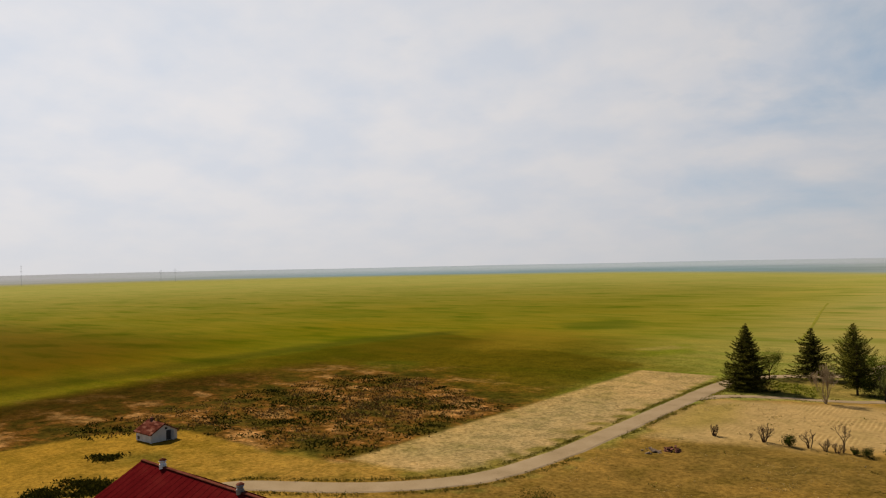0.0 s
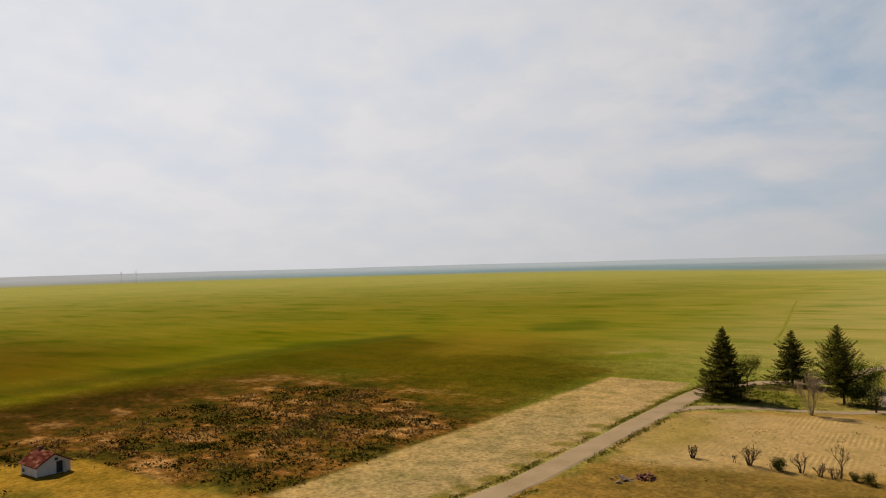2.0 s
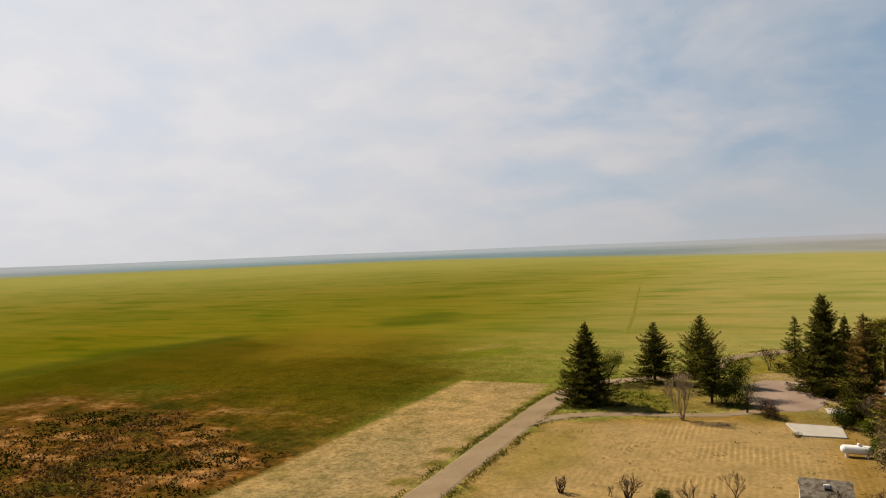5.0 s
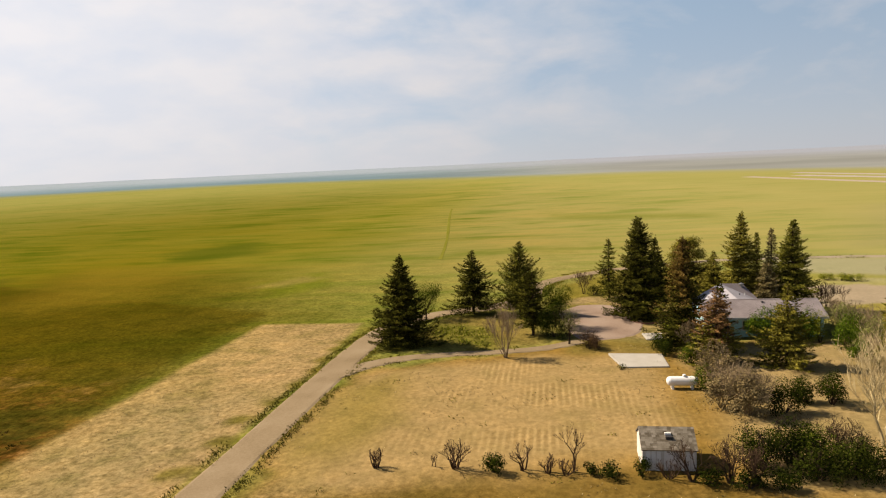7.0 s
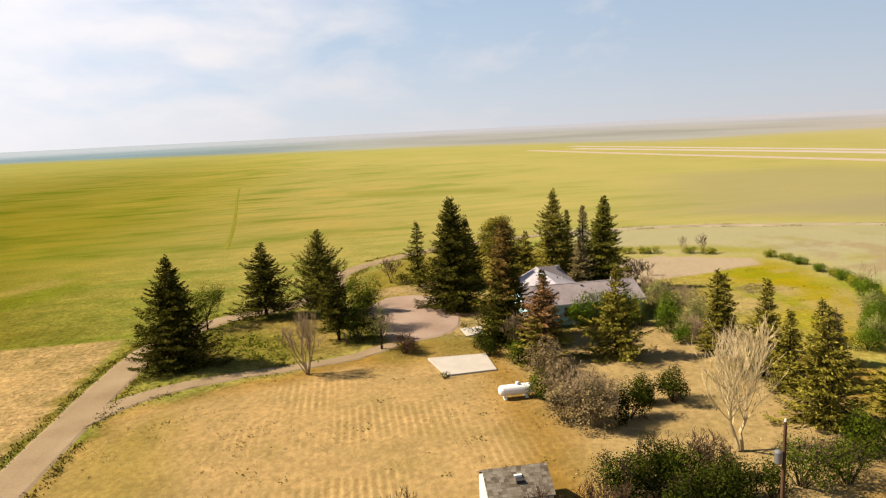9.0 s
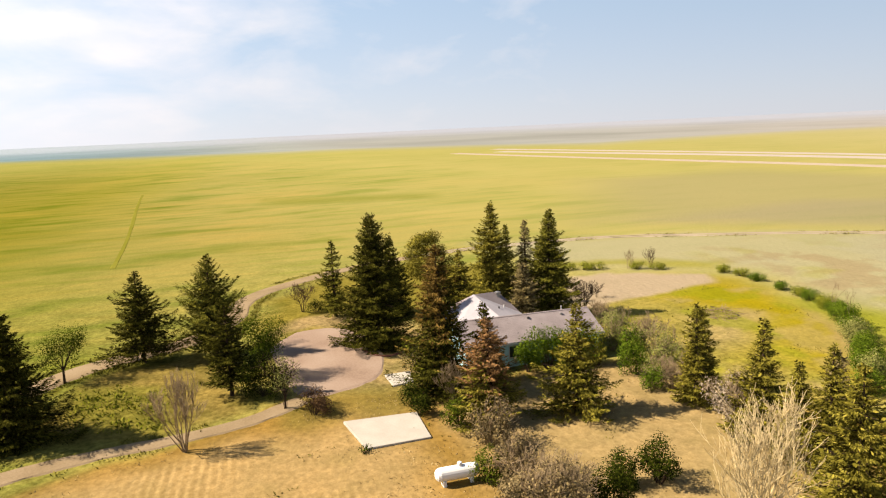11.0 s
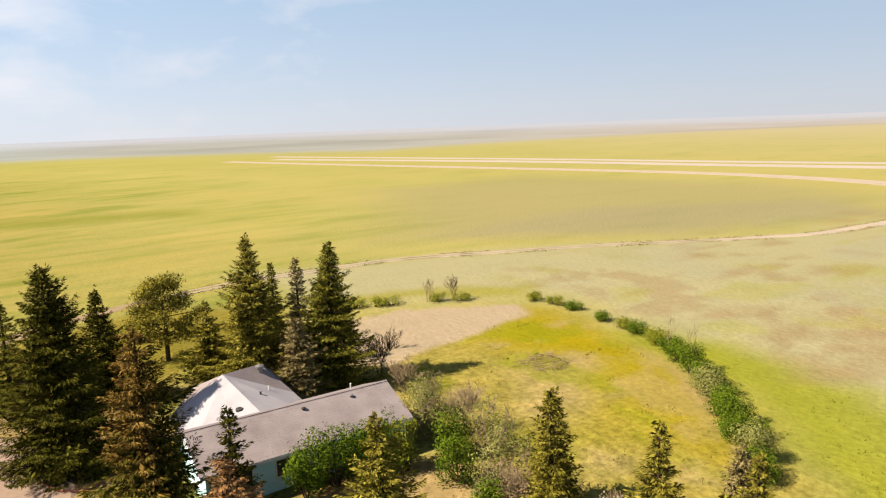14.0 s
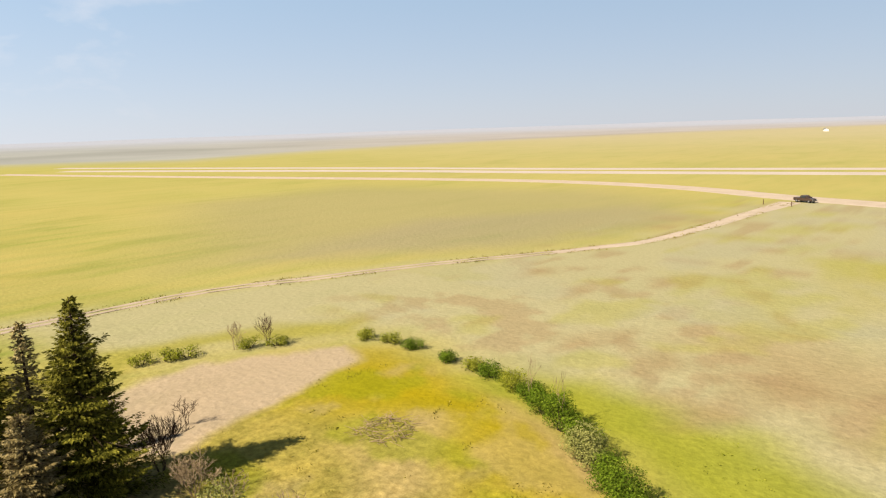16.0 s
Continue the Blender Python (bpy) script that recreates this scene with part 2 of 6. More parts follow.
NEEDLE_GREY = leafy("grey-brown juniper sprays", (0.050, 0.038, 0.012), (0.155, 0.122, 0.050), (0.26, 0.21, 0.10))
LEAF = leafy("broad green leaves", (0.009, 0.014, 0.002), (0.038, 0.054, 0.004), (0.098, 0.116, 0.012))
LEAF_HEDGE = leafy("fresh green hedge leaves", (0.010, 0.020, 0.002), (0.052, 0.084, 0.006), (0.130, 0.170, 0.016))
LEAF_DARK = leafy("dark green leaves", (0.004, 0.006, 0.001), (0.018, 0.024, 0.003), (0.052, 0.060, 0.008))
LEAF_PALE = leafy("pale grey-green leaves", (0.055, 0.060, 0.014), (0.140, 0.145, 0.040), (0.235, 0.228, 0.075))
LEAF_LIME = leafy("bright yellow-green leaves", (0.05, 0.064, 0.004), (0.13, 0.14, 0.012), (0.215, 0.21, 0.032))
LEAF_RUST = leafy("rust brown leaves", (0.0301, 0.0175, 0.0084), (0.0693, 0.0392, 0.0196), (0.1169, 0.0735, 0.035))
LEAF_TWIG = leafy("brown twiggy foliage", (0.045, 0.032, 0.012), (0.14, 0.105, 0.048), (0.24, 0.188, 0.095))
LEAF_ASH = leafy("ashen dead twig tips", (0.13, 0.102, 0.070), (0.24, 0.195, 0.142), (0.34, 0.285, 0.215))
STRAW = leafy("dry straw grass", (0.17, 0.12, 0.05), (0.25, 0.185, 0.085), (0.33, 0.26, 0.13))
WEED = leafy("green verge weeds", (0.055, 0.05, 0.008), (0.115, 0.10, 0.014), (0.19, 0.155, 0.03))
WEED_DARK = leafy("dark olive weeds", (0.018, 0.017, 0.003), (0.046, 0.040, 0.005), (0.090, 0.074, 0.012))
SAGE = leafy("rusty dry brush", (0.07, 0.036, 0.01), (0.15, 0.083, 0.024), (0.25, 0.155, 0.055))
GRAVEL = material("pale gravel", [(0.135, 0.10, 0.058), (0.18, 0.136, 0.083), (0.215, 0.168, 0.11)], scale=0.25, fine=6, bump=0.4)
GRAVEL_PINK = material("pinkish crushed gravel", [(0.1512, 0.1071, 0.0798), (0.1974, 0.147, 0.1134), (0.2268, 0.1764, 0.1386)], scale=0.2, fine=5, bump=0.3)
PATHDIRT = material("dusty two-track soil", [(0.190, 0.152, 0.112), (0.262, 0.216, 0.165)], scale=0.3, fine=4, bump=0.3)
ROADPALE = material("pale packed road dirt", [(0.220, 0.184, 0.140), (0.285, 0.240, 0.188)], scale=0.2, fine=3, bump=0.2)
ASPHALT = material("sun-bleached road surface", [(0.235, 0.205, 0.178), (0.280, 0.248, 0.215)], scale=0.05, fine=1, bump=0.1)
CONCRETE = material("pale concrete", [(0.2499, 0.2319, 0.2009), (0.3212, 0.3038, 0.2678)], scale=0.7, fine=9, bump=0.2)
SHINGLE = material("faded lilac-grey shingles", [(0.125, 0.106, 0.108), (0.172, 0.149, 0.150), (0.208, 0.183, 0.184)], scale=0.6, fine=14, bump=0.2, random_ob=0.02)
ROOF_PALE = material("pale white roofing", [(0.20, 0.192, 0.212), (0.245, 0.236, 0.256), (0.275, 0.267, 0.282)], scale=0.5, fine=12, bump=0.15, random_ob=0.05)
FLASH = material("galvanised metal", [(0.147, 0.147, 0.147), (0.231, 0.231, 0.231)], rough=0.45, metal=0.6, bump=0)
# metal of the vents; also the painted shade in holes and doorways
DARKMETAL_SHADE = material("dark vent metal and shaded openings", [(0.0168, 0.0168, 0.0168), (0.0378, 0.0336, 0.0336)], rough=0.6, bump=0)
SIDING = material("pale turquoise siding", [(0.33, 0.56, 0.60), (0.43, 0.66, 0.70)], scale=0.5, fine=8, bump=0.15, stretch=(1, 1, 6))
WHITE = material("white paint", [(0.4752, 0.468, 0.4464), (0.576, 0.5688, 0.5544)], scale=0.8, fine=10, bump=0.1)
WHITEWASH = material("weathered whitewash boards", [(0.288, 0.264, 0.232), (0.448, 0.424, 0.384), (0.512, 0.488, 0.456)], scale=0.8, fine=9, bump=0.3, stretch=(1, 1, 0.3))
GLASS = material("dark window glass", [(0.015, 0.02, 0.025), (0.03, 0.04, 0.045)], rough=0.06, bump=0)
REDROOF = material("dark red sheet roofing", [(0.042, 0.0028, 0.0035), (0.0595, 0.0042, 0.0049), (0.0805, 0.0098, 0.0084)], rough=0.9, scale=0.4, fine=6, bump=0.1)
RUSTROOF = material("rusty red roof boards", [(0.045, 0.012, 0.008), (0.095, 0.030, 0.020), (0.17, 0.085, 0.06)], scale=1.2, fine=8, contrast=(0.35, 0.72), random_ob=0.3)
GREYSHAKE = material("weathered grey shakes", [(0.0714, 0.0588, 0.042), (0.126, 0.1092, 0.084), (0.1764, 0.1554, 0.126)], scale=1.2, fine=9, random_ob=0.4)
POLEWOOD = material("brown creosoted wood", [(0.0504, 0.0273, 0.0147), (0.0924, 0.0546, 0.0315)], scale=2, fine=14, stretch=(1, 1, 0.15))
TANKWHITE = material("white enamel", [(0.5814, 0.5814, 0.5661), (0.6426, 0.6426, 0.6273)], rough=0.35, scale=1, fine=5, bump=0)
CARPAINT = material("dark bronze car paint", [(0.028, 0.018, 0.012), (0.04, 0.026, 0.018)], rough=0.3, scale=1, fine=4, bump=0)
RUBBER = material("black rubber", [(0.015, 0.015, 0.015), (0.03, 0.03, 0.03)], bump=0)
TOWER = material("grey galvanised steel", [(0.3, 0.31, 0.33), (0.4, 0.41, 0.43)], bump=0)
RUBBLEM = material("sun-bleached rubble", [(0.084, 0.0504, 0.0336), (0.189, 0.1512, 0.1134)], scale=1.5, fine=9)
BRICKRED = material("red brick edging", [(0.1008, 0.042, 0.0294), (0.1512, 0.0714, 0.0504)], scale=2, fine=10)


def ground_material():
    mt = bpy.data.materials.new("prairie ground")
    mt.use_nodes = True
    nt = mt.node_tree
    N, L = nt.nodes.new, nt.links.new
    bsdf = nt.nodes["Principled BSDF"]
    bsdf.inputs["Roughness"].default_value = 1.0
    bsdf.inputs["Specular IOR Level"].default_value = 0.0
    geo = N("ShaderNodeNewGeometry")

    def nz(scale, detail=5, stretch=(1, 1, 1), turn=0, rough=0.5):
        mp = N("ShaderNodeMapping")
        mp.inputs["Scale"].default_value = stretch
        mp.inputs["Rotation"].default_value = (0, 0, radians(turn))
        L(geo.outputs["Position"], mp.inputs["Vector"])
        n = N("ShaderNodeTexNoise")
        n.inputs["Scale"].default_value, n.inputs["Detail"].default_value, n.inputs["Roughness"].default_value = scale, detail, rough
        L(mp.outputs[0], n.inputs["Vector"])
        return n.outputs["Fac"]

    def ramp(fac, *stops):
        r = N("ShaderNodeValToRGB")
        els = r.color_ramp.elements
        while len(els) < len(stops):
            els.new(0.5)
        for e, (p, c) in zip(els, stops):
            e.position, e.color = p, (*c, 1) if len(c) == 3 else c
        L(fac, r.inputs[0])
        return r.outputs[0]

    def mul(a, b, f=1.0):
        n = N("ShaderNodeMix")
        n.data_type, n.blend_type = "RGBA", "MULTIPLY"
        n.inputs["Factor"].default_value = f
        L(a, n.inputs["A"]), L(b, n.inputs["B"])
        return n.outputs["Result"]

    def mix(a, b, f):
        n = N("ShaderNodeMix")
        n.data_type = "RGBA"
        L(f, n.inputs["Factor"]), L(a, n.inputs["A"]), L(b, n.inputs["B"])
        return n.outputs["Result"]

    zone, masks = N("ShaderNodeAttribute"), N("ShaderNodeAttribute")
    zone.attribute_name, masks.attribute_name = "cover", "masks"
    sm = N("ShaderNodeSeparateColor")
    L(masks.outputs["Color"], sm.inputs[0])
    # crop field: broad drifts of greener and drier growth
    drift = ramp(nz(0.011, 7, (1, 1.0, 1), 20), (0.38, (0.84, 0.91, 0.76)), (0.50, (1, 1, 1)), (0.64, (1.10, 1.03, 1.03)))
    patch = ramp(nz(0.035, 6, (0.7, 1.5, 1), -25), (0.34, (0.66, 0.80, 0.55)), (0.45, (0.98, 0.99, 0.97)), (0.68, (1.08, 1.03, 1.05)))
    col = mix(zone.outputs["Color"], mul(mul(zone.outputs["Color"], drift, 1.0), patch, 1.0), masks.outputs["Alpha"])
    streak = ramp(nz(0.10, 7, (0.35, 1.7, 1), -32, 0.6), (0.34, (0.80, 0.90, 0.70)), (0.47, (1, 1, 1)), (0.64, (1.14, 1.06, 1.05)))
    col = mix(col, mul(col, streak), masks.outputs["Alpha"])
    tuft = ramp(nz(0.22, 5), (0.34, (0.76, 0.80, 0.70)), (0.50, (1, 1, 1)), (0.68, (1.16, 1.13, 1.10)))
    grain = ramp(nz(1.9, 4), (0.33, (0.66, 0.64, 0.58)), (0.5, (1, 1, 1)), (0.67, (1.30, 1.30, 1.32)))
    straw = ramp(nz(6.5, 3), (0.34, (0.80, 0.78, 0.74)), (0.5, (1, 1, 1)), (0.66, (1.16, 1.16, 1.18)))
    clump = ramp(nz(0.55, 6, rough=0.7), (0.36, (0.52, 0.56, 0.46)), (0.48, (0.98, 0.98, 0.98)), (0.62, (1.32, 1.28, 1.22)))
    detail = mul(mul(mul(tuft, grain, 0.85), straw, 0.8), clump, 0.5)
    # mown windrows of straw
    wave = N("ShaderNodeTexWave")
    wave.wave_type, wave.bands_direction = "BANDS", "X"
    wave.inputs["Scale"].default_value, wave.inputs["Distortion"].default_value = 0.46, 1.2
    wave.inputs["Detail"].default_value, wave.inputs["Detail Scale"].default_value = 3, 0.7
    L(geo.outputs["Position"], wave.inputs["Vector"])
    rows = ramp(wave.outputs["Fac"], (0.15, (0.88, 0.86, 0.82)), (0.6, (1, 1, 1)), (0.92, (1.20, 1.21, 1.22)))
    col = mix(col, mul(col, rows), sm.outputs[0])
    # patchy scrub: dark growth with bare rusty ground between
    scrub = ramp(nz(0.10, 9, (0.8, 1.3, 1), 30, 0.68), (0.36, (0.018, 0.018, 0.003)), (0.46, (0.042, 0.029, 0.005)), (0.53, (0.075, 0.034, 0.007)), (0.64, (0.210, 0.115, 0.042)))
    col = mix(col, mul(scrub, clump), sm.outputs[1])
    col = mix(col, mul(col, detail), sm.outputs[2])
    L(col, bsdf.inputs["Base Color"])
    bp = N("ShaderNodeBump")
    bp.inputs["Strength"].default_value, bp.inputs["Distance"].default_value = 0.5, 0.25
    L(nz(1.4, 5), bp.inputs["Height"])
    L(bp.outputs[0], bsdf.inputs["Normal"])
    return mt


GROUND = ground_material()

# ---- ground ----
ROAD_MAIN = [(-74, 44), (-71, 49), (-60.5, 55.5), (-53.2, 61.5), (-48.6, 69), (-46.3, 82), (-45.6, 100), (-45.2, 118), (-44.8, 134), (-43.8, 147), (-41, 154.5), (-36, 160.2), (-29, 163.8), (-24.5, 168), (-21.5, 175), (-20.9, 182), (-18, 188.5), (-12.5, 193.8), (-5, 199), (3, 203.3), (12, 206)]
ROAD_PATH = [(12, 206), (22, 208), (36, 207.4), (48, 206.5), (56, 204.2), (70, 197), (88, 189), (105, 179.5), (122, 171.5), (144, 169), (170, 168.5), (199, 167.5)]
ROAD_BRANCH = [(-45.6, 120), (-44.3, 126.5), (-41.3, 131.4), (-37, 134.3), (-31, 135.9), (-25, 136.6), (-19, 138.0), (-14, 141)]


def ground_sheet():
    def axis(a, b, step):
        mid = list(np.arange(a, b + step, step))
        lo, hi, s = mid[0], mid[-1], step
        left, right = [], []
        while lo > -4700 or hi < 4800:
            s = min(s * 1.075, 130)
            lo, hi = lo - s, hi + s
            left.append(lo), right.append(hi)
        return np.array(left[::-1] + mid + right)

    xs, ys = axis(-132, 72, 0.75), axis(36, 214, 0.75)
    X, Y = np.meshgrid(xs, ys)
    Z = ground_z(X, Y)
    nx, ny = len(xs), len(ys)
    wx = X + (fbm(X, Y, 7, 21) - 0.5) * 5
    wy = Y + (fbm(X, Y, 7, 31) - 0.5) * 5
    n1, n2 = fbm(X, Y, 30, 41), fbm(X, Y, 6, 51)
    C = np.zeros((ny, nx, 4))
    crop = np.ones((ny, nx))
    # the wide field, greener in the west, drier to the east
    green, dry = np.array([0.072, 0.070, 0.0024]), np.array([0.205, 0.188, 0.064])
    w = sstep(-190, 120, X + 0.1 * (Y - 150)) * 0.85 + 0.15 * n1
    C[..., :3] = green * (1 - w[..., None]) + dry * w[..., None]

    def zone(poly, colour, soft=2.0, amount=1.0, warp=True, keep_drift=0.85):
        d = poly_dist(wx if warp else X, wy if warp else Y, poly)
        k = (sstep(-soft, soft, d) * amount)[..., None]
        crop[...] = crop * (1 - keep_drift * k[..., 0])
        C[..., :3] = C[..., :3] * (1 - k) + np.array(colour) * k
        return k[..., 0]

    # rough olive pasture behind the scrub, and darker streaks in the crop
    zone([(-150, 100), (-166, 150), (-150, 215), (-100, 215), (-72, 175), (-62, 156), (-68, 106)], (0.047, 0.039, 0.0042), 24, 0.8, keep_drift=0.3)
    # edge of the sown crop, with rougher darker growth this side of it
    zone([(-157, 54), (-160, 78), (-168, 114), (-171, 156), (-170, 207), (-70, 165), (-68, 100), (-100, 60), (-150, 20)], (0.043, 0.035, 0.0034), 2.5, 0.75, keep_drift=0.2)
    zone([(-182, 40), (-182, 92), (-183, 123), (-183, 175), (-166, 215), (-160, 205), (-172, 160), (-168, 112), (-170, 40)], (0.0364, 0.042, 0.0056), 5, 0.8, keep_drift=0.2)
    zone([(-420, 10), (-420, 130), (-230, 140), (-182, 104), (-165, 20)], (0.046, 0.031, 0.003), 40, 0.85, keep_drift=0.1)
    zone([(-138, 84), (-126, 93), (-115, 82), (-125, 76)], (0.028, 0.0385, 0.0056), 3, 0.8)
    zone([(-137, 136), (-124, 143), (-112, 126), (-128, 122)], (0.035, 0.0455, 0.0056), 4, 0.7)
    zone([(-146, 262), (-126, 286), (-106, 250), (-128, 238)], (0.042, 0.056, 0.0056), 6, 0.7)
    zone([(-84, 197), (-74, 209), (-66, 190), (-76, 178)], (0.07, 0.091, 0.0056), 4, 0.6)
    zone([(-20, 353), (42, 326), (38, 306), (-14, 326)], (0.098, 0.1085, 0.014), 8, 0.6)
    zone([(-150, 226), (-120, 234), (-104, 178), (-128, 168)], (0.119, 0.0875, 0.014), 10, 0.5)
    zone([(-84, 192), (-78, 204), (-72, 202), (-77, 190)], (0.182, 0.133, 0.056), 3, 0.5)
    rows, scrub = np.zeros((ny, nx)), np.zeros((ny, nx))
    # pale grey-green prairie in the east
    zone([(25, 214), (60, 204), (120, 174), (205, 168), (215, 60), (140, -60), (40, -60), (40, 118), (54, 140), (54, 170), (30, 184)], (0.188, 0.177, 0.102), 6, 0.95)
    zone([(60, 225), (120, 195), (185, 185), (210, 230), (180, 330), (110, 330)], (0.1596, 0.1449, 0.0714), 22, 0.7)
    # scrubland in the west
    scrub = np.maximum(scrub, 0.95 * sstep(-24, 8, poly_dist(wx, wy, [(-150, 30), (-152, 75), (-150, 105), (-140, 122), (-108, 122), (-90, 112), (-68, 106), (-68, 64), (-107, 60), (-116, 36)])))
    scrub *= sstep(-152, -112, X) * 0.8 + 0.2
    zone([(-160, 30), (-155, 75), (-152, 104), (-146, 127), (-110, 124), (-90, 112), (-68, 106), (-68, 64), (-107, 60), (-116, 36)], (0.0385, 0.0266, 0.0056), 4, 0.9)
    zone([(-152, 20), (-158, 75), (-155, 100), (-138, 104), (-122, 78), (-118, 55), (-118, 20)], (0.016, 0.0105, 0.0025), 6, 0.9)
    k = zone([(-124, 70), (-118, 100), (-96, 101), (-78, 95), (-72, 80), (-80, 67), (-108, 66)], (0.1386, 0.0798, 0.0294), 6, 0.4)
    # dry grass round the farmyard
    dryc = (0.150, 0.093, 0.022)
    kd = zone([(-118, 34), (-113, 52), (-107, 61), (-94, 62), (-80, 60.5), (-69, 62), (-52, 66), (-43, 90), (-42, 128), (-15, 140), (22, 140), (30, 118), (26, 60), (10, -60), (-120, -60)], dryc, 1.2)
    zone([(-58, 58), (-41, 78), (-42, 97), (-20, 99), (8, 97), (30, 90), (30, -60), (-30, -60), (-50, 40)], (0.098, 0.061, 0.014), 5, 0.85)
    zone([(-36, 92), (-30, 84), (-10, 86), (0, 96), (-10, 100), (-34, 100)], (0.088, 0.058, 0.014), 4, 0.8)
    zone([(-42, 96), (-41, 128), (-20, 134), (-7, 136), (-6, 112), (-10, 104), (-24, 101)], (0.210, 0.148, 0.064), 3, 0.9)
    rows = sstep(-4, 5, poly_dist(wx, wy, [(-34, 104), (-27, 132), (-6, 134), (-4, 112), (-13, 104)])) * sstep(0.25, 0.75, fbm(X, Y, 6, 77))
    zone([(-40, 100), (-41, 122), (-36, 127), (-33, 118), (-36, 104)], (0.147, 0.1092, 0.0273), 3, 0.8)
    zone([(-99, 46), (-95, 51), (-90, 48), (-94, 44)], (0.055, 0.05, 0.012), 2.5, 0.7)
    zone([(-84, 32), (-78, 40), (-70, 40), (-74, 30)], (0.08, 0.08, 0.03), 3, 0.6)
    # mown tan strip beside the lane
    ks = zone([(-65.8, 155), (-48.5, 154.5), (-47.8, 128), (-48.2, 96), (-50, 76), (-55, 65), (-69, 64), (-67.5, 100)], (0.203, 0.1435, 0.0686), 0.8, 1.0, False)
    zone([(-64, 120), (-52, 118), (-51, 70), (-66, 70)], (0.1596, 0.126, 0.063), 5, 0.7)
    scrub *= (1 - kd) * (1 - ks)
    # verge of rough green along the lane
    for off, wd, colr in ((-3.6, 1.1, (0.084, 0.0714, 0.0126)), (3.0, 0.7, (0.0924, 0.0756, 0.0168))):
        P = spline(ROAD_MAIN[3:11], 3)
        T = np.gradient(P, axis=0)
        T /= np.hypot(T[:, 0], T[:, 1])[:, None]
        Q = P + np.stack([T[:, 1], -T[:, 0]], 1) * off
        d = np.full(X.shape, 1e9)
        for qx, qy in Q:
            d = np.minimum(d, np.hypot(wx - qx, wy - qy))
        k = (1 - sstep(wd * 0.6, wd * 2.2, d))[..., None] * 0.85
        C[..., :3] = C[..., :3] * (1 - k) + np.array(colr) * k
    # yard between the trees, house and loop lane
    zone([(-40, 139), (-34, 156), (-26, 162), (-21, 158), (-18, 141), (-28, 138)], (0.1218, 0.0903, 0.0252), 2, 0.9)
    zone([(-35.5, 147), (-35.4, 153.5), (-28, 151), (-26.3, 144), (-26.6, 138.5), (-33, 140.8)], (0.090, 0.088, 0.014), 1.5, 0.75)
    zone([(-18, 166), (-12, 160), (0, 163), (8, 172), (20, 176), (24, 186), (10, 200), (-8, 194), (-17, 184)], (0.1092, 0.0903, 0.0147), 2.5, 0.9)
    zone([(-17.5, 163.5), (-13, 170), (-5, 173), (3, 169), (-2, 163), (-6, 164.5), (-12, 166)], (0.185, 0.135, 0.066), 1.2, 0.85)
    zone([(-16, 162), (-6, 167), (2, 166), (4, 152), (-4, 140), (-14, 140)], (0.1764, 0.126, 0.0588), 2, 0.8)
    zone([(-16, 142), (-3, 141.5), (-3, 135.5), (-16, 136)], (0.1092, 0.0882, 0.021), 1.5, 0.7)
    zone([(-3, 100), (-2, 138), (24, 140), (24, 126), (22, 104), (12, 98)], (0.205, 0.153, 0.070), 2.5, 0.85)
    zone([(4, 166), (20, 172), (26, 160), (22, 150), (12, 160)], (0.168, 0.126, 0.063), 2, 0.8)
    # back lawn inside the hedge, sand patch, dirt
    zone([(20, 138), (22, 160), (34, 164), (49, 167), (50.5, 158), (47, 142), (40, 131), (34, 122), (26, 120)], (0.166, 0.138, 0.032), 2, 0.95)
    zone([(36, 160), (49, 164), (49, 153), (46, 142), (40, 132), (34, 127), (32, 134), (40, 146)], (0.164, 0.131, 0.003), 5, 0.95)
    zone([(24, 158.5), (33, 160), (47.3, 163), (49.4, 167.5), (34, 177.5), (20, 176), (19, 166)], (0.208, 0.168, 0.112), 0.9, 1.0)
    zone([(33, 150), (38, 152.5), (41, 148), (36, 143), (31, 138), (29, 142)], (0.20, 0.150, 0.084), 2, 0.45)
    zone([(47, 146), (48, 142), (41.5, 132.5), (39.5, 133), (44, 140)], (0.1932, 0.1344, 0.0756), 0.8, 0.5)
    k_lawn = sstep(-1, 2, poly_dist(wx, wy, [(21, 138), (23, 157), (34, 160), (49, 164), (50, 157), (46.5, 142), (40, 132), (34, 123), (27, 121)]))
    for size, seed, lo, tint, amount in ((4.5, 191, 0.57, (0.190, 0.150, 0.076), 0.4), (6, 192, 0.54, (0.118, 0.126, 0.006), 0.6)):
        k = (sstep(lo, lo + 0.12, fbm(X, Y, size, seed)) * k_lawn)[..., None] * amount
        C[..., :3] = C[..., :3] * (1 - k) + np.array(tint) * k
    calm = sstep(-1, 2, poly_dist(wx, wy, [(24, 158.5), (33, 160), (47.3, 163), (49.4, 167.5), (34, 177.5), (20, 176), (19, 166)]))
    # rank growth outside the hedge
    zone([(50, 152), (56, 140), (52, 126), (42, 108), (28, 104), (24, 112), (36, 122), (44, 133)], (0.1302, 0.1407, 0.0084), 3.5, 0.85)
    zone([(26, 181), (40, 181), (52, 171), (56, 174), (48, 182), (30, 190)], (0.1512, 0.1407, 0.021), 2.5, 0.8)
    zone([(96, 128), (120, 138), (150, 120), (140, 104), (110, 108)], (0.168, 0.1512, 0.021), 9, 0.6)
    zone([(72, 140), (80, 138), (74, 116), (62, 112), (58, 122)], (0.168, 0.126, 0.063), 6, 0.6)
    # worn and green patches out on the dry prairie
    zone([(70, 221), (124, 231), (174, 198), (164, 170), (104, 189)], (0.1505, 0.1365, 0.0805), 10, 0.7, keep_drift=0.3)
